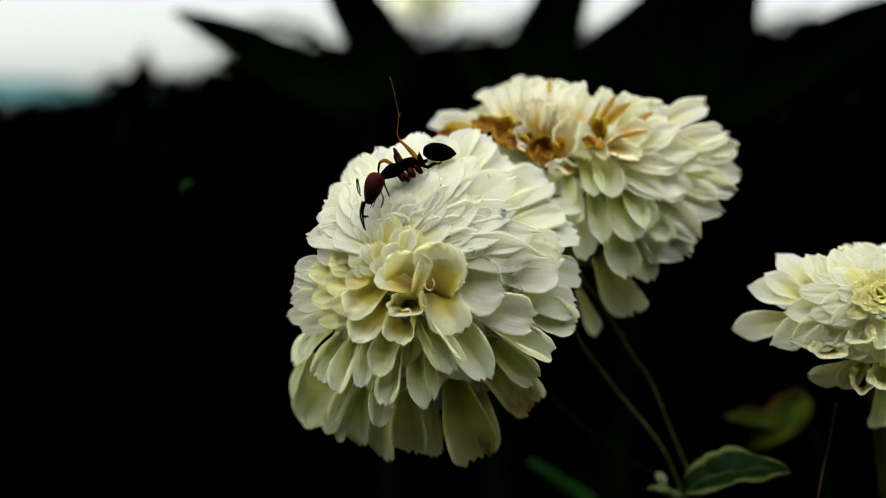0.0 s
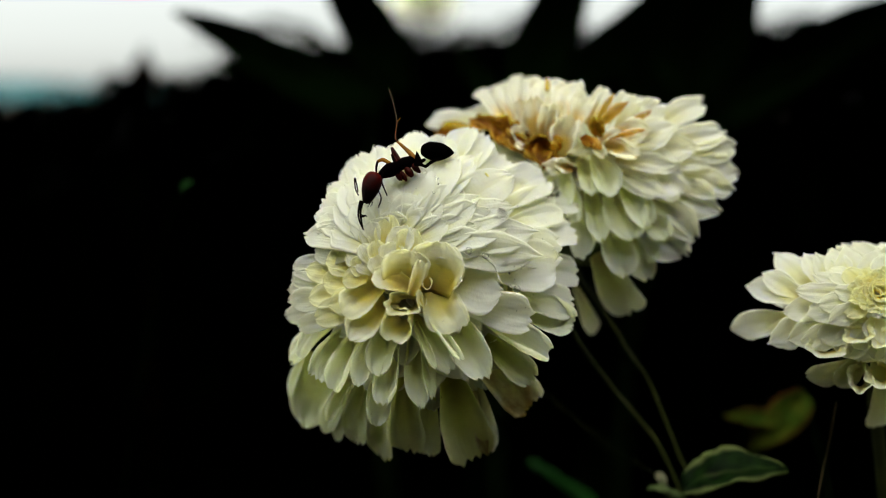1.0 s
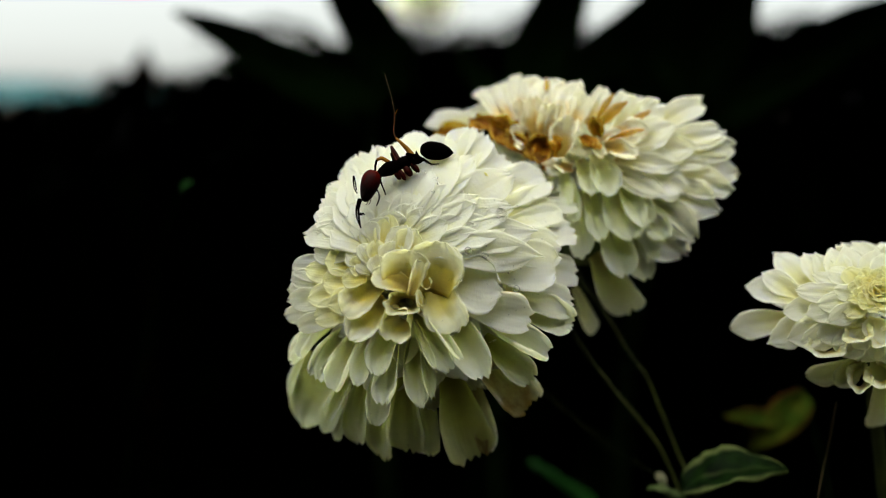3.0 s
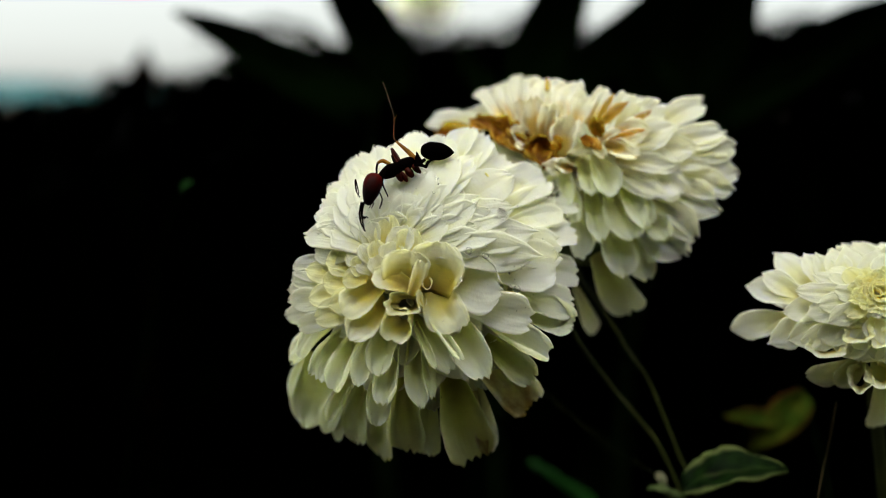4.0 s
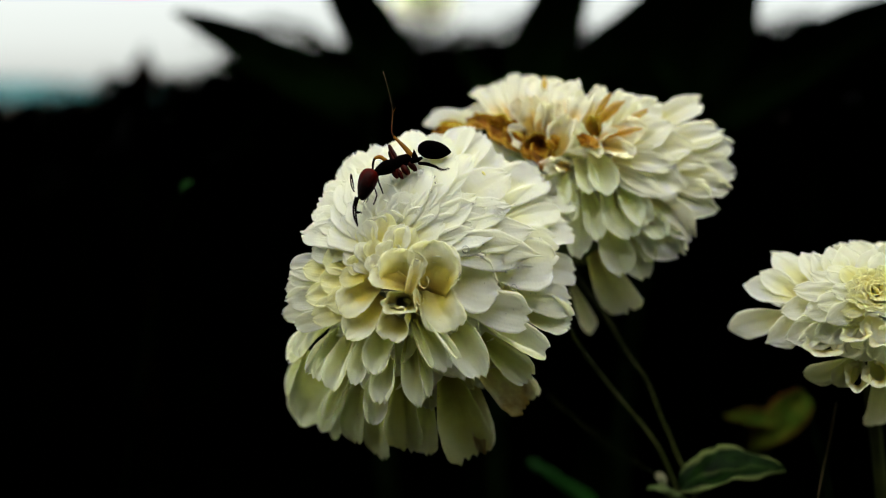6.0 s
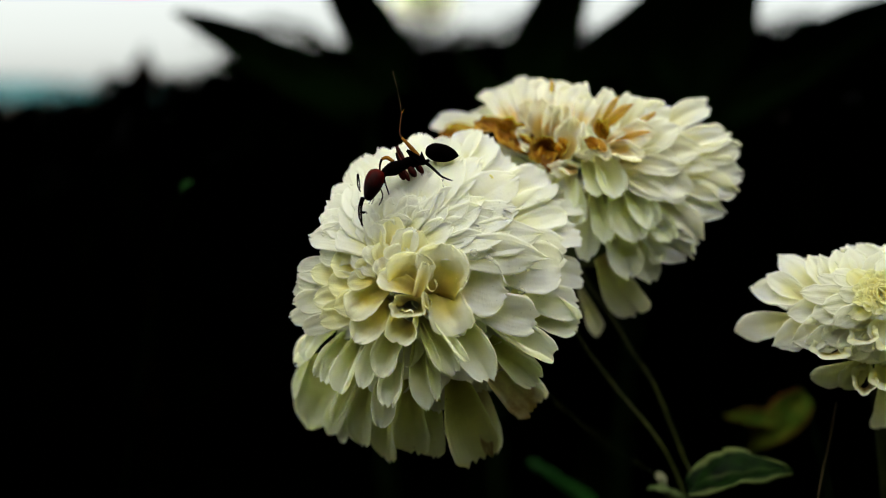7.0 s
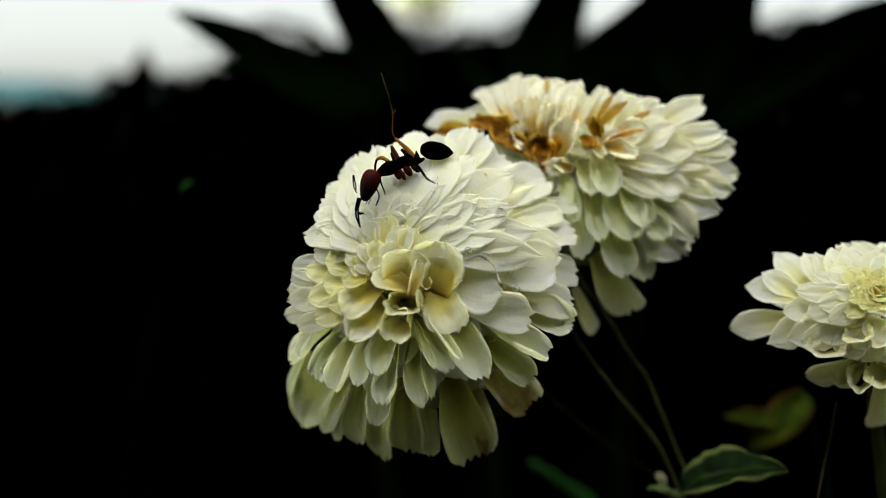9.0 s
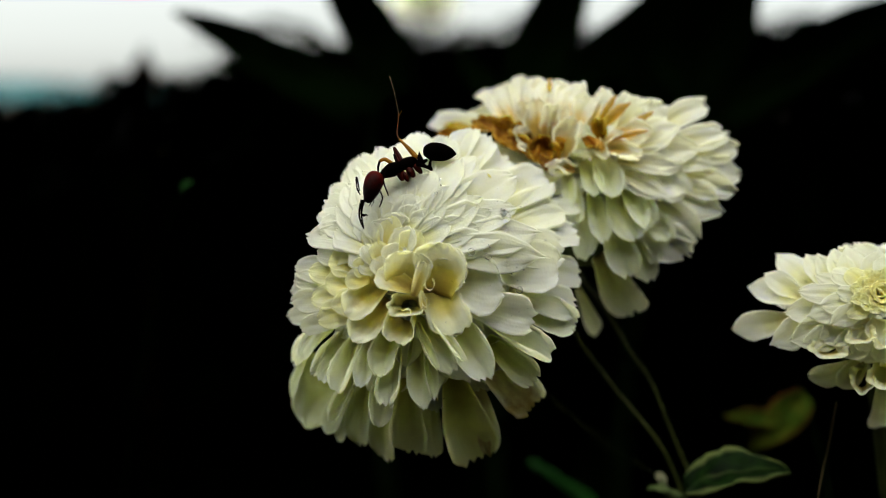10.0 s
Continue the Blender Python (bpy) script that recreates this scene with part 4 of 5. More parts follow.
def browned_flower():
    head = flower_head("white chrysanthemum with browned withered petals at its heart", C2)
    rnd = random.Random(9)
    of = (C2, R2)
    def stray(row, by):
        return tuple(v + rnd.uniform(-by, by) for v in row[:4]) + (row[4] * rnd.uniform(0.8, 1.15),)
    for row in RIGHT2:
        shingle(head, of, row, IVORY, rnd, 0.7, 0.05, 0.06, 0.03, 0.82, 1.0, 0.4, blunt=rnd.uniform(0.3, 0.8), point=(0.2, 1.0), ragged=2.0, calm=1.5)
    for row in HANGING2:
        shingle(head, of, row, OLDER_SHADED, rnd, 1.0, 0.05, 0.02, 0.05, 0.76, 1.0, 0.5, blunt=0.9, curl=0.05, point=(0, 0.5), ragged=1.3)
    for row in TOP2:
        shingle(head, of, row, SCORCHED if row[0] < 1100 else IVORY, rnd, 0.7, 0.04, 0.05, 0.07, 0.88, 0.95, 0.6, blunt=0.8, ragged=2.2, point=(0, 0.6), calm=2.0)
    shingle(head, of, (764, 214, 868, 226, 46), IVORY, rnd, 0.3, 0.04, 0.0, 0.3, 0.88, 0.95, 0.6, blunt=0.9, point=(0, 0.01), ragged=0.4)
    for row in TUFT2:
        shingle(head, of, stray(row, 5), TINGED, rnd, 1.1, 0.05, 0.05, 0.05, 0.84, rnd.uniform(1.02, 1.09), 0.6, blunt=0.8, ragged=2.4, rolled=rnd.choice((0, 0.6)), point=(0, 0.8), calm=2.2)
    for row in BROWN2:
        for k in range(2):
            shingle(head, of, stray(row, 6), BROWNED, rnd, 0.6, 0.02, 0.15, 0.04, 0.91, rnd.uniform(1.0, 1.06), 0.5, blunt=0.5, rolled=0.3, point=(0.2, 0.8), ragged=2.2, stout=1.1, calm=1.6)
    for row in AMBER2:
        shingle(head, of, row, AMBER_PETAL, rnd, 1.1, 0.03, 0.08, 0.03, 0.90, 1.05, 0.5, blunt=0.4, point=(0.5, 1.0), ragged=1.8, stout=0.95, rolled=0.4)
    whorl(head, AXIS2, R2, 20, 92, 70, lambda f, r: IV_BROAD, lambda f: 6.0, 16, 0.80, 0.05)
    calyx(head, AXIS2, 8, 5)
    attach("stem", tube("stem", [(-1, -2, -6), (-0.5, -10, -4), (2.7, -15.3, -2), (6.4, -21.4, -2), (8.7, -24.7, -2), (11.3, -31.1, -2), (13.2, -35.6, -2), (15.1, -39.6, -2),
                                 soil_under(25, -10)], [0.45, 0.25, 0.17, 0.15, 0.145, 0.15, 0.18, 0.24, 1.6], STEM), head)
    leaf = attach("leaf", leaf_mesh("leaf", 13.0, 6.8, LEAF, 0.3, 0.12, 0.05, 0, 0.08, 4), head, blade_pose((12.2, -38.0, 3), (25.2, -33.4, 7), (-0.1, 0.85, 0.5)))
    return head, leaf


flower_2, low_leaf = browned_flower()

# ---- third flower: yellow heart ----
LEFT3 = [(1293, 580, 1400, 565, 52), (1358, 604, 1440, 572, 54), (1330, 508, 1430, 530, 56), (1354, 486, 1420, 525, 40), (1381, 452, 1440, 510, 44), (1428, 450, 1470, 510, 46),
         (1452, 446, 1480, 510, 40), (1479, 440, 1495, 510, 46), (1502, 437, 1515, 510, 50), (1546, 443, 1545, 510, 54), (1575, 450, 1565, 520, 50), (1395, 598, 1480, 570, 56),
         (1388, 548, 1470, 550, 48), (1420, 612, 1490, 585, 50)]
FRONT3 = [(1410, 520, 1490, 540, 46), (1440, 490, 1500, 530, 46), (1470, 480, 1515, 525, 44), (1430, 565, 1510, 560, 48), (1450, 540, 1520, 545, 44), (1500, 475, 1530, 525, 44),
          (1470, 575, 1530, 560, 44), (1480, 520, 1530, 535, 40), (1510, 505, 1545, 535, 36), (1500, 560, 1545, 550, 40)]
LOW3 = [(1432, 674, 1520, 640, 48), (1480, 682, 1530, 630, 46), (1552, 757, 1565, 660, 54), (1575, 690, 1560, 620, 60), (1590, 740, 1590, 650, 54), (1600, 650, 1590, 590, 50)]
FUNNELS3 = [(1466, 612, 36, 24), (1524, 592, 27, 18), (1525, 671, 22, 31), (1572, 600, 24, 20), (1562, 662, 26, 28)]
BELOW3 = [(1490, 634, 1530, 575, 60), (1530, 644, 1545, 580, 62), (1566, 646, 1562, 580, 62), (1452, 604, 1530, 565, 52), (1505, 612, 1540, 565, 56), (1550, 612, 1555, 565, 56)]
C3 = (52.11, -7.94, -8)
AXIS3 = Vector((-0.366, 0.36, 0.86)).normalized()
R3 = (18.0, 10.5, 11.0)


def yellow_flower():
    head = flower_head("white chrysanthemum with a bright yellow heart", C3)
    rnd = random.Random(19)
    of = (C3, R3)
    for row in LEFT3:
        shingle(head, of, row, WHITE, rnd, 0.5, 0.04, 0.03, 0.005, 0.84, 1.0, 0.4, blunt=rnd.uniform(0.0, 0.3), point=(0.7, 1.1), calm=0.5, ragged=1.3, stout=1.15)
    for tx, ty, bx, by, w in FRONT3:
        row = (tx, ty, tx + 0.8 * (1552 - tx), ty + 0.8 * (528 - ty), w * 0.85)
        shingle(head, of, row, CREAM if tx > 1490 else WHITE, rnd, 0.22, 0.02, 0.04, 0.02, 0.93, rnd.uniform(0.99, 1.03), 0.3, blunt=rnd.uniform(0.3, 0.8), point=(0.3, 1.0), calm=0.5, ragged=1.8)
    for row in LOW3:
        shingle(head, of, row, OLDER_SHADED, rnd, 0.8, 0.04, 0.015, 0.04, 0.70, 0.95, 0.5, blunt=0.8)
    for row in BELOW3:
        shingle(head, of, row, WHITE, rnd, 0.7, 0.04, 0.03, 0.03, 0.82, 0.94, 0.4, calm=0.6)
    for row in FUNNELS3:
        funnel(head, of, row, HOLLOW, rnd, 0.80, 0.7)

    def inside(q):
        return q.y > -2.5 - 0.28 * (q.x + 18)
    for k in range(46):
        way, far = k * 2.39996, 8 + 52 * (k / 46) ** 0.7
        row = (1556 + far * math.cos(way), 516 + 0.75 * far * math.sin(way), 1556 + 0.35 * far * math.cos(way), 520 + 0.3 * far * math.sin(way), rnd.uniform(18, 26))
        shingle(head, of, row, YELLOW if far < 38 else CREAM, rnd, 0.5, 0.03, 0.04, 0.03, 0.93, rnd.uniform(0.99, 1.03), 0.4, point=(0.2, 0.9), ragged=1.5)
    whorl(head, AXIS3, R3, 20, 110, 70, lambda f, r: MIDDLE, lambda f: 4.4, 26, 0.82, keep=inside)
    calyx(head, AXIS3, 6, 4.5)
    attach("stem", tube("stem", [(0, -6, -4), (3, -18, -8), (6, -40, -12), soil_under(0, -10)], [0.9, 0.8, 0.9, 2.2], STEM), head)
    return head


flower_3 = yellow_flower()
far_flower = flower_head("large white flower far behind in the open daylight", (-34, 421, -1780))
whorl(far_flower, (0.1, 0.85, 0.5), (66, 66, 45), 10, 100, 70, lambda f, r: BROAD, lambda f: 32.0, 35)
attach("stem", tube("stem", [(0, 0, -10), (0, -30, -30), (5, -150, -40), soil_under(0, -100, 757)], [4, 4, 5, 7], STEM), far_flower)

# ---- withered bud and fibre below the stems ----
bud = new("withered_bud")
bud.matrix_basis = VIEW
tagged(bud, "small withered pale bud on a curled dry leaf", "bud")
attach("bud", blob("bud", [(-1.6, 0.2), (-1.0, 0.8), (0.2, 1.1), (1.2, 0.8), (1.9, 0.1)], PALE_BUD, rough=0.2), bud, limb((29.1, -30.6, -24), (-0.5, 0.8, 0.1)) @ Matrix.Scale(0.6, 4))
attach("dry_leaf", leaf_mesh("dry_leaf", 5.6, 0.9, BRACT, 0.5, 0.15, 0.15, 3, 0.08, 12), bud, blade_pose((27.2, -31.9, -24), (31.8, -32.7, -23), (0, 0.8, 0.6)), "curled dry leaf")
attach("stem", tube("stem", [(29, -30.5, -24), (31, -36, -24), soil_under(45, -28)], [0.4, 0.5, 1.2], STEM), bud)
fibre = new("plant_fibre", tube("plant_fibre", [(11.5, -16.5, -18), (12.9, -18.2, -20), (16.5, -21.5, -20), (21.6, -25.5, -20), (28.5, -30, -23)],
                                [0.028, 0.028, 0.028, 0.028, 0.035], STEM))
fibre.matrix_basis = VIEW
tagged(fibre, "thin dry fibre strung from the flower to a bud", "fibre")

# ---- ant ----
SPAN = 0.0609             # one step of the ant's own grid, in millimetres


def g(x, y, z=0.0):
    """Grid steps from the middle of the thorax to millimetres; the body slopes down with the petals, head foremost."""
    return (x * SPAN, y * SPAN, (z - 0.35 * x - 0.3 * y) * SPAN)


def ant_body():
    ant = new("ant")
    ant.matrix_basis = VIEW @ Matrix.Translation(Vector((-4.16, 8.80, 4.0)) * MM)
    tagged(ant, "black ant with a dark red head on a white flower", "ant")
    # head, narrowing to the jaws
    attach("head", blob("head", [(-1.75, 0.25), (-1.6, 0.72), (-1.1, 1.02), (-0.4, 1.06), (0.4, 0.92), (1.1, 0.68), (1.6, 0.46), (1.78, 0.2)], HEAD, squash=(0.95, 1.0)), ant,
           limb(g(-55, -36, 4), g(-17, -56, 0)), "dark red head")
    for dx, dz in ((0, 6), (3, -4)):
        attach("mandible", tube("mandible", [g(-72 + dx, -58, dz), g(-76 + dx, -75, dz), g(-75 + dx, -92, dz * 0.5), g(-69, -108, dz * 0.3)], [0.15, 0.115, 0.09, 0.06], BLACK), ant)
        attach("tooth", tube("tooth", [g(-73 + dx, -86, dz), g(-69 + dx, -83, dz), g(-66 + dx, -86, dz)], [0.10, 0.09, 0.05], BLACK, 3), ant)
    for k, pts in enumerate(([g(-76, -48, -8), g(-81, -38, -9), g(-83, -22, -10), g(-82, -17, -10), g(-79, -30, -8), g(-77, -42, -6)],
                             [g(-42, -40, 14), g(-37, -53, 18), g(-38, -61, 18), g(-42, -71, 17)])):
        attach("antenna", tube("antenna", pts, [0.07, 0.075, 0.08, 0.06], BLACK, 4, 6), ant)
    for x in (-52, -56):
        attach("palp", tube("palp", [g(x, -60, 8), g(x - 1, -64, 10), g(x - 4, -69, 10)], [0.06, 0.05, 0.03], BLACK, 3, 6), ant)
    # thorax in three swellings, waist and abdomen
    attach("thorax", blob("thorax", [(-2.7, 0.30), (-2.3, 0.52), (-1.5, 0.76), (-0.7, 0.68), (-0.2, 0.56), (0.5, 0.68), (1.2, 0.60), (1.6, 0.34), (1.75, 0.1)], BLACK,
                          bend=(0, 0.25), rough=0.06), ant, limb(g(-3, 3, 0), g(58, 26, 0)), "black thorax")
    attach("waist", tube("waist", [g(24, 8), g(29, 9), g(35, 11), g(40, 14)], [0.25, 0.32, 0.22, 0.16], BLACK, 4), ant)
    attach("waist_node", blob("waist_node", [(0, 0.42), (0.4, 0.34), (0.9, 0.16), (1.25, 0.03)], BLACK, squash=(1, 0.7)), ant, limb(g(28, 9), g(-3, 30, 0)))
    attach("gaster", blob("gaster", [(-1.9, 0.15), (-1.75, 0.55), (-1.1, 0.98), (-0.3, 1.06), (0.6, 0.92), (1.3, 0.58), (1.85, 0.08)], BLACK,
                          squash=(0.95, 0.9), bend=(0, 0.06), rough=0.03), ant, limb(g(63, 28), g(60, -6, 0)), "black abdomen")
    for x, y, z, r, wx, wy in ((-8, -13, 5, 0.32, 4, -10), (1, -15, 6, 0.30, 5, -9), (10, -8, 8, 0.36, 6, -10), (23, -2, 8, 0.34, 8, -9), (-6, -12, -6, 0.3, 3, -9), (12, -6, -8, 0.32, 5, -9)):
        attach("coxa", blob("coxa", [(-0.55, 0.15), (-0.3, r * 0.85), (0.1, r), (0.5, r * 0.7), (0.75, 0.1)], COXA), ant, limb(g(x, y, z), (wx, wy, 2)))

    def leg(points, radii, lower, lower_radii, mat=BLACK, low=BLACK):
        upper = attach("leg", tube("femur", points, radii, mat, 4, 8), ant)
        attach("tibia", tube("tibia", lower, lower_radii, low, 4, 7, 0.15), upper)
        return upper
    leg([g(-22, 8, -6), g(-34, 15, -10), g(-43, 12, -12)], [0.2, 0.22, 0.15], [g(-43, 12, -12), g(-46, 2, -20), g(-47, -14, -50), g(-45, -26, -88)], [0.13, 0.12, 0.09, 0.05], AMBER)
    leg([g(-3, 8, -8), g(-10, 22, -10), g(-18, 37, -12)], [0.25, 0.24, 0.16], [g(-18, 37, -12), g(-16, 24, -24), g(-10, 4, -50), g(-6, -10, -84)], [0.14, 0.12, 0.09, 0.05], COXA)
    leg([g(-9, 6, 4), g(-14, 15, 4), g(-17, 23, 3)], [0.24, 0.2, 0.15], [g(-17, 23, 3), g(-12, 6, 12), g(-6, -14, 8), g(-5, -27, -50)], [0.13, 0.11, 0.09, 0.05], COXA)
    leg([g(-30, -6, 6), g(-34, -14, 10), g(-36, -22, 12)], [0.2, 0.18, 0.12], [g(-36, -22, 12), g(-34, -32, 12), g(-30, -44, -8), g(-28, -54, -40)], [0.1, 0.09, 0.07, 0.04])
    up = leg([g(22, 17, -8), g(10, 33, -12), g(-8, 53, -16)], [0.30, 0.26, 0.13], [g(-8, 53, -16), g(-12, 62, -16), g(-10, 82, -14), g(-8, 97, -12)], [0.09, 0.07, 0.06, 0.06], AMBER, SEED)
    tagged(up, "raised amber hind leg")
    attach("tarsus", tube("tarsus", [g(-8, 97, -12), g(-11, 118, -10), g(-15, 140, -8), g(-22, 169, -6)], [0.035, 0.022, 0.022, 0.032], STRAW, 5, 6, 0.4), up)
    attach("spur", tube("spur", [g(-8, 96, -12), g(-5, 100, -11), g(-2, 105, -10)], [0.045, 0.035, 0.015], AMBER, 3, 6), up)
    femur = attach("leg", tube("femur", [(0, 0, 0), (0.08, 0, 1.0), (0, 0, 2.07)], [0.22, 0.21, 0.13], BLACK, 4, 8), ant)
    shin = attach("leg", tube("shin", [(0, 0, 0), (0.06, 0, 1.7), (-0.05, 0.1, 3.4), (-0.25, 0.05, 4.7), (0, 0, 5.85)], [0.18, 0.20, 0.16, 0.12, 0.07], BLACK, 4, 7, 0.15), ant)
    return ant, femur, shin, up


ant, hind_femur, hind_shin, raised_leg = ant_body()


# ---- what moves: the flowers in light wind, the ant with its flower, its hind leg ----
HIP = (1.4, 0.3, 0.3)
RAISED = [(0, 0, 0), (0.5, 0, 0), (1, -17, 0), (1.5, 0, 1.2), (2, 0, 2.4), (2.5, 8, 2.2), (4, -7, 2.4), (4.5, 4, 2.7), (5, -19, 0), (5.5, -4, 1.2), (7, 10, 2.5), (7.5, -6, 1), (8, 7, 1.4),
          (8.5, 7, 2.1), (9, 8, 4.9), (9.5, -5, 3.2), (10, 0, 1.1)]     # seconds, degrees back and aside
SWAY_A = [0, -2, -3, -3, -4, -6, -6, -6, -6, -5, -4, -3, -3, -1, 1, 2, 1, 0, 0, 2, 2, -1, -2, 1, 3, 0, -3, -2]
SWAY_B = [-7, -3, -4, -9, -10, -8, -3, -4, -7, -10, -6, -2, 2, -7, -13, -7, 0, 2, -7, -15]
SWAY_C = [-3, 2, 4, 3, -1, -1, 2, 5, 6, 0, -3, -1, 3, 2, 1, -2, -1, -1, 1, 2, -1, -5, -5, 2, 7, 6, 0, -1, 3, 7, 6, 3, 0]
NOD = [(0, 5), (0.5, 4), (1, 5.5), (1.5, 5), (2, 1.5), (2.5, 0), (4, 8), (4.5, 3.5), (5, 8), (5.5, 4), (7, -3.5), (7.5, 2), (8, 0), (8.5, 3), (9, 1.5), (9.5, 3.5), (10, 2.5)]


def sway_rows():
    """Seconds and sideways swing, in sixteenths of a millimetre."""
    rows = [(k / 10, v) for k, v in enumerate(SWAY_A)] + [(3.0, -5), (3.3, 0), (3.6, -3)]
    rows += [(3.8 + k / 10, v) for k, v in enumerate(SWAY_B)] + [(6.0, -9), (6.3, 1), (6.6, -4)]
    return rows + [(6.8 + k / 10, v) for k, v in enumerate(SWAY_C)]


def motions():
    rows = sway_rows()

    def swing(thing, share):
        rest = thing.matrix_basis.copy()
        walk(thing, [(t, Matrix.Translation(VIEW.to_3x3() @ Vector((v, -0.4 * v, 0)) * (share * 0.0625 * MM)) @ rest) for t, v in rows])

    rest = ant.matrix_basis.copy()
    hub = Matrix.Translation(Vector((3.9, 1.5, 0)) * MM)
    times, angles = [t for t, _ in NOD], [radians(v * 0.45) for _, v in NOD]
    ant_rows = []
    for t, v in rows:
        turn = Matrix.Rotation(float(np.interp(t, times, angles)), 4, "Z")
        shift = Matrix.Translation(VIEW.to_3x3() @ Vector((v, -0.4 * v, 0)) * (0.0625 * MM))
        ant_rows.append((t, shift @ rest @ hub @ turn @ hub.inverted()))
    swing(flower_1, 1.05)
    swing(flower_2, 1.15)
    swing(flower_3, 0.95)
    walk(ant, ant_rows)
    hip = Matrix.Translation(Vector(g(22, 17, -8)) * MM)
    walk(raised_leg, [(t, hip @ pose(0, 0, 0, back, 0, aside) @ hip.inverted()) for t, back, aside in RAISED])
    walk(hind_femur, [
        (0, limb(HIP, (18, -8, 28))), (0.2, limb(HIP, (18, -8, 28))), (0.4, limb(HIP, (18, -8, 28))),
        (0.6, limb(HIP, (18, -8, 28))), (0.8, limb(HIP, (18, -8, 28))), (1, limb(HIP, (18, -8, 28))),
        (1.2, limb(HIP, (18, -8, 28))), (1.4, limb(HIP, (18, -8, 28))), (1.6, limb(HIP, (18, -8, 28))),
        (1.8, limb(HIP, (18, -8, 28))), (2, limb(HIP, (18, -8, 28))), (2.1, limb(HIP, (0, 4, 34))),
        (2.2, limb(HIP, (-21, 21, 17))), (2.4, limb(HIP, (-21, 21, 17))), (2.5, limb(HIP, (-21, 21, 17))),
        (2.6, limb(HIP, (-21, 21, 17))), (2.7, limb(HIP, (-21, 21, 17))), (3.2, limb(HIP, (0, 4, 34))),
        (3.6, limb(HIP, (18, -8, 28))), (3.8, limb(HIP, (18, -8, 28))), (3.9, limb(HIP, (18, -8, 28))),
        (4, limb(HIP, (18, -8, 28))), (4.1, limb(HIP, (18, -8, 28))), (4.2, limb(HIP, (18, -8, 28))),
        (4.3, limb(HIP, (18, -8, 28))), (4.4, limb(HIP, (18, -8, 28))), (4.5, limb(HIP, (18, -8, 28))),
        (4.6, limb(HIP, (18, -8, 28))), (4.8, limb(HIP, (18, -8, 28))), (5, limb(HIP, (18, -8, 28))),
        (5.1, limb(HIP, (18, -8, 28))), (5.2, limb(HIP, (24, -11, 21))), (5.4, limb(HIP, (24, -11, 21))),
        (5.5, limb(HIP, (24, -11, 21))), (5.7, limb(HIP, (24, -11, 21))), (6.2, limb(HIP, (0, 4, 34))),
        (6.8, limb(HIP, (-21, 21, 17))), (7, limb(HIP, (-21, 21, 17))), (7.2, limb(HIP, (-21, 21, 17))),
        (7.4, limb(HIP, (-21, 21, 17))), (7.6, limb(HIP, (-21, 21, 17))), (7.8, limb(HIP, (-21, 21, 17))),
        (8, limb(HIP, (-21, 21, 17))), (8.2, limb(HIP, (-21, 21, 17))), (8.4, limb(HIP, (-21, 21, 17))),
        (8.6, limb(HIP, (-21, 21, 17))), (8.8, limb(HIP, (-21, 21, 17))), (9, limb(HIP, (-21, 21, 17))),
        (9.2, limb(HIP, (-21, 21, 17))), (9.35, limb(HIP, (0, 4, 34))), (9.5, limb(HIP, (24, -11, 21))),
        (9.7, limb(HIP, (24, -11, 21))), (10, limb(HIP, (24, -11, 21))),
    ])
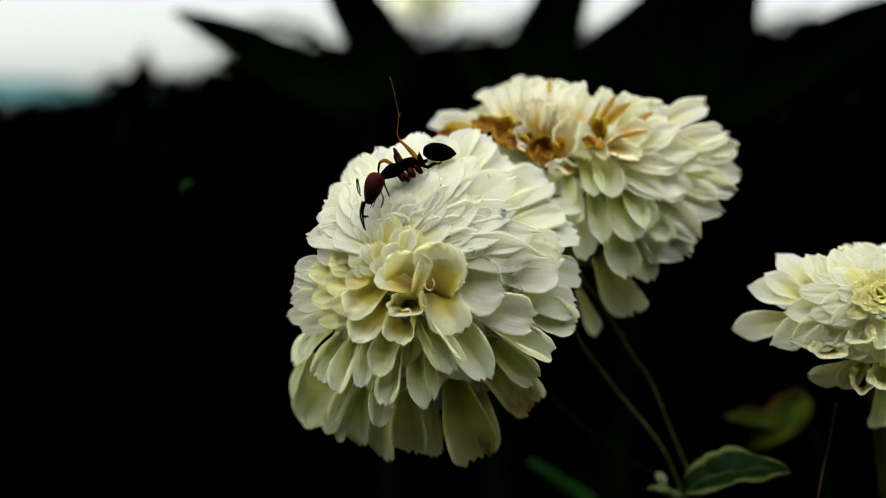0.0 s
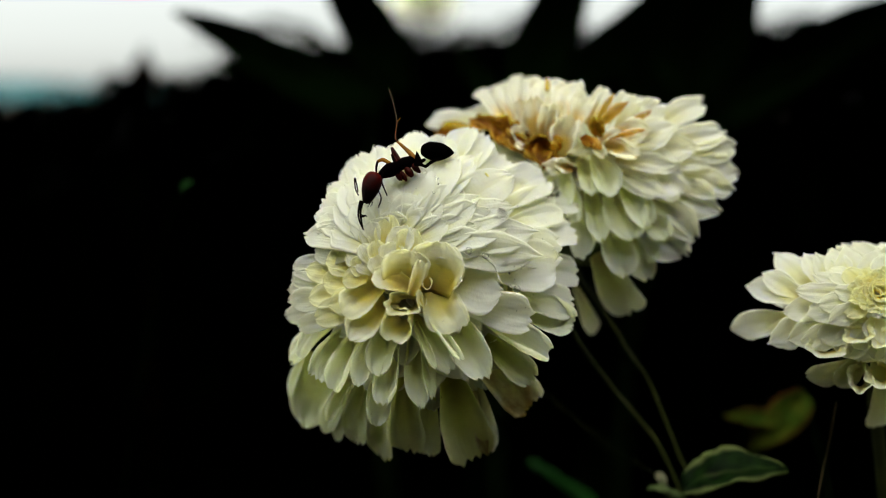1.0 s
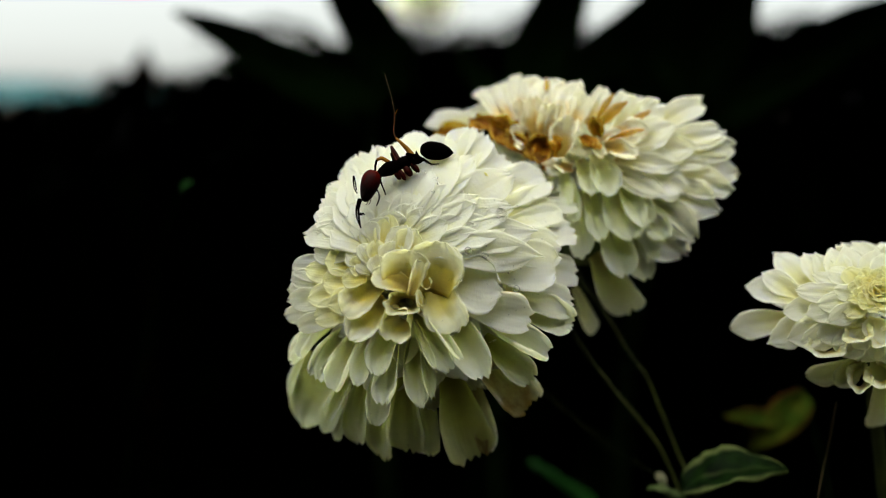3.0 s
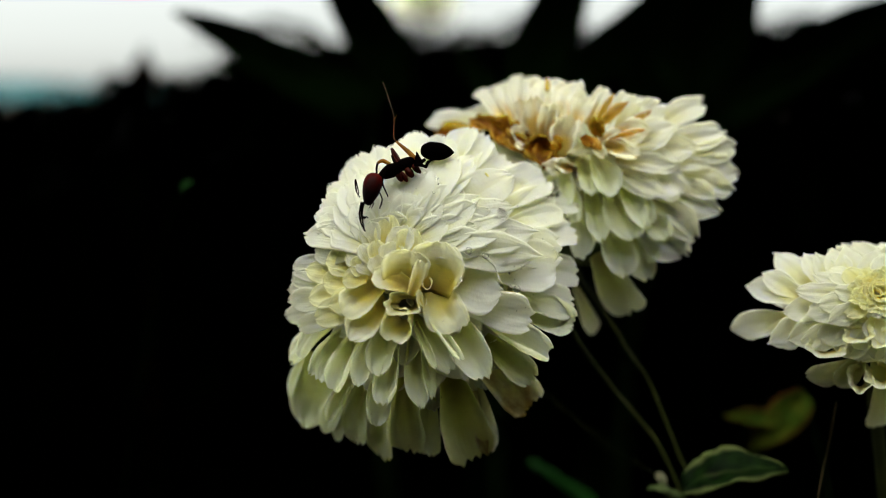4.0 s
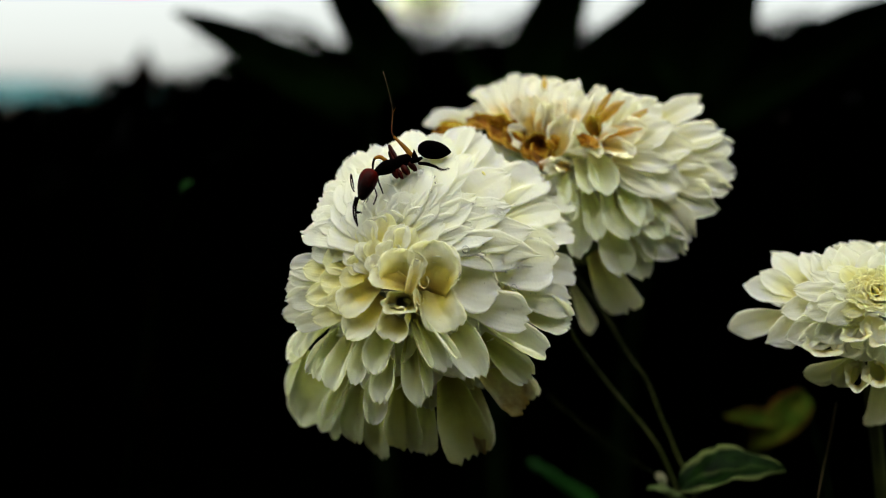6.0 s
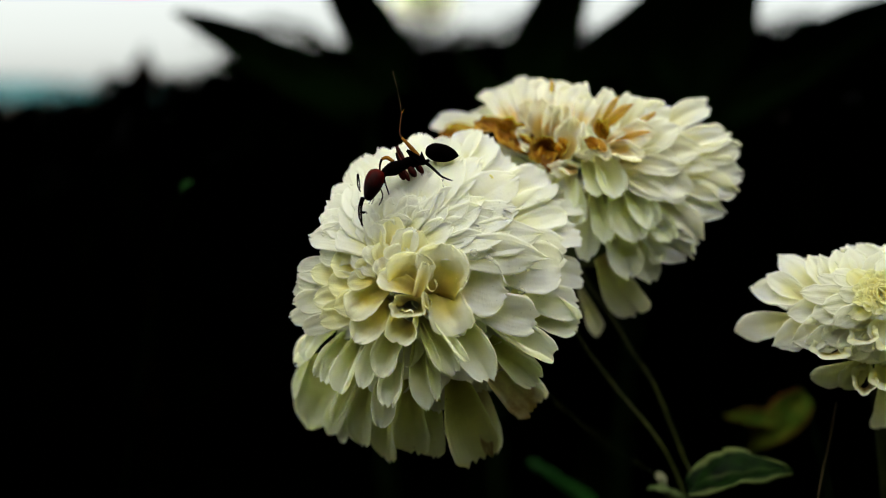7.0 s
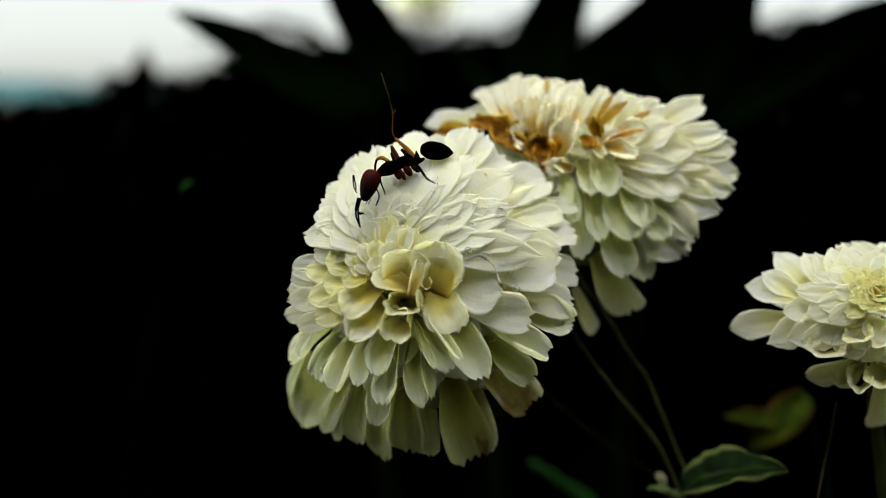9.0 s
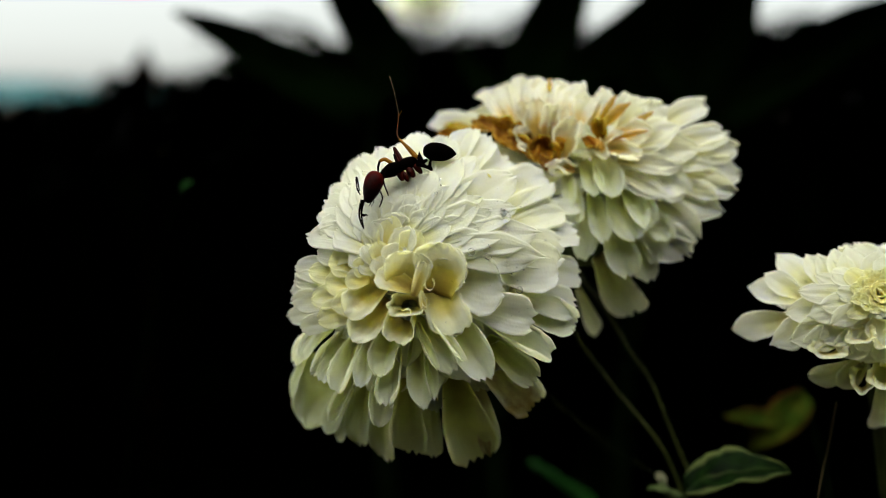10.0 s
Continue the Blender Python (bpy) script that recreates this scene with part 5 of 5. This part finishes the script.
    walk(hind_shin, [
        (0, limb((2.5, -0.2, 2.0), (26, 6, 92))), (0.2, limb((2.5, -0.2, 2.0), (22, 3, 93))),
        (0.4, limb((2.5, -0.2, 2.0), (36, -9, 88))), (0.6, limb((2.5, -0.2, 2.0), (28, 6, 92))),
        (0.8, limb((2.5, -0.2, 2.0), (33, 15, 89))), (1, limb((2.5, -0.2, 2.0), (34, 13, 89))),
        (1.2, limb((2.5, -0.2, 2.0), (21, 4, 94))), (1.4, limb((2.5, -0.2, 2.0), (21, 10, 93))),
        (1.6, limb((2.5, -0.2, 2.0), (7, 8, 95))), (1.8, limb((2.5, -0.2, 2.0), (16, 18, 93))),
        (2, limb((2.5, -0.2, 2.0), (23, 8, 93))), (2.1, limb((1.4, 0.5, 2.4), (46, -12, 83))),
        (2.2, limb((0.1, 1.6, 1.3), (66, -36, 60))), (2.4, limb((0.1, 1.6, 1.3), (70, -45, 48))),
        (2.5, limb((0.1, 1.6, 1.3), (67, -47, 50))), (2.6, limb((0.1, 1.6, 1.3), (64, -47, 54))),
        (2.7, limb((0.1, 1.6, 1.3), (65, -40, 58))), (3.2, limb((1.4, 0.5, 2.4), (41, -12, 86))),
        (3.6, limb((2.5, -0.2, 2.0), (8, 10, 95))), (3.8, limb((2.5, -0.2, 2.0), (1, 13, 95))),
        (3.9, limb((2.5, -0.2, 2.0), (-5, 9, 95))), (4, limb((2.5, -0.2, 2.0), (15, 12, 94))),
        (4.1, limb((2.5, -0.2, 2.0), (11, 3, 95))), (4.2, limb((2.5, -0.2, 2.0), (14, 11, 94))),
        (4.3, limb((2.5, -0.2, 2.0), (23, 9, 93))), (4.4, limb((2.5, -0.2, 2.0), (29, 4, 91))),
        (4.5, limb((2.5, -0.2, 2.0), (33, 5, 90))), (4.6, limb((2.5, -0.2, 2.0), (33, -2, 90))),
        (4.8, limb((2.5, -0.2, 2.0), (28, 2, 92))), (5, limb((2.5, -0.2, 2.0), (33, 1, 90))),
        (5.1, limb((2.5, -0.2, 2.0), (33, -1, 90))), (5.2, limb((2.9, -0.4, 1.6), (33, -11, 90))),
        (5.4, limb((2.9, -0.4, 1.6), (40, -8, 87))), (5.5, limb((2.9, -0.4, 1.6), (44, -7, 85))),
        (5.7, limb((2.9, -0.4, 1.6), (38, -6, 88))), (6.2, limb((1.4, 0.5, 2.4), (63, -30, 66))),
        (6.8, limb((0.1, 1.6, 1.3), (79, -53, 14))), (7, limb((0.1, 1.6, 1.3), (80, -51, 14))),
        (7.2, limb((0.1, 1.6, 1.3), (75, -43, 42))), (7.4, limb((0.1, 1.6, 1.3), (71, -48, 43))),
        (7.6, limb((0.1, 1.6, 1.3), (74, -49, 36))), (7.8, limb((0.1, 1.6, 1.3), (71, -58, 29))),
        (8, limb((0.1, 1.6, 1.3), (68, -58, 35))), (8.2, limb((0.1, 1.6, 1.3), (62, -56, 47))),
        (8.4, limb((0.1, 1.6, 1.3), (58, -63, 44))), (8.6, limb((0.1, 1.6, 1.3), (56, -60, 49))),
        (8.8, limb((0.1, 1.6, 1.3), (55, -60, 51))), (9, limb((0.1, 1.6, 1.3), (58, -62, 45))),
        (9.2, limb((0.1, 1.6, 1.3), (68, -47, 49))), (9.35, limb((1.4, 0.5, 2.4), (42, -11, 86))),
        (9.5, limb((2.9, -0.4, 1.6), (10, 19, 93))), (9.7, limb((2.9, -0.4, 1.6), (-4, 24, 93))),
        (10, limb((2.9, -0.4, 1.6), (-5, 15, 95))),
    ])


motions()
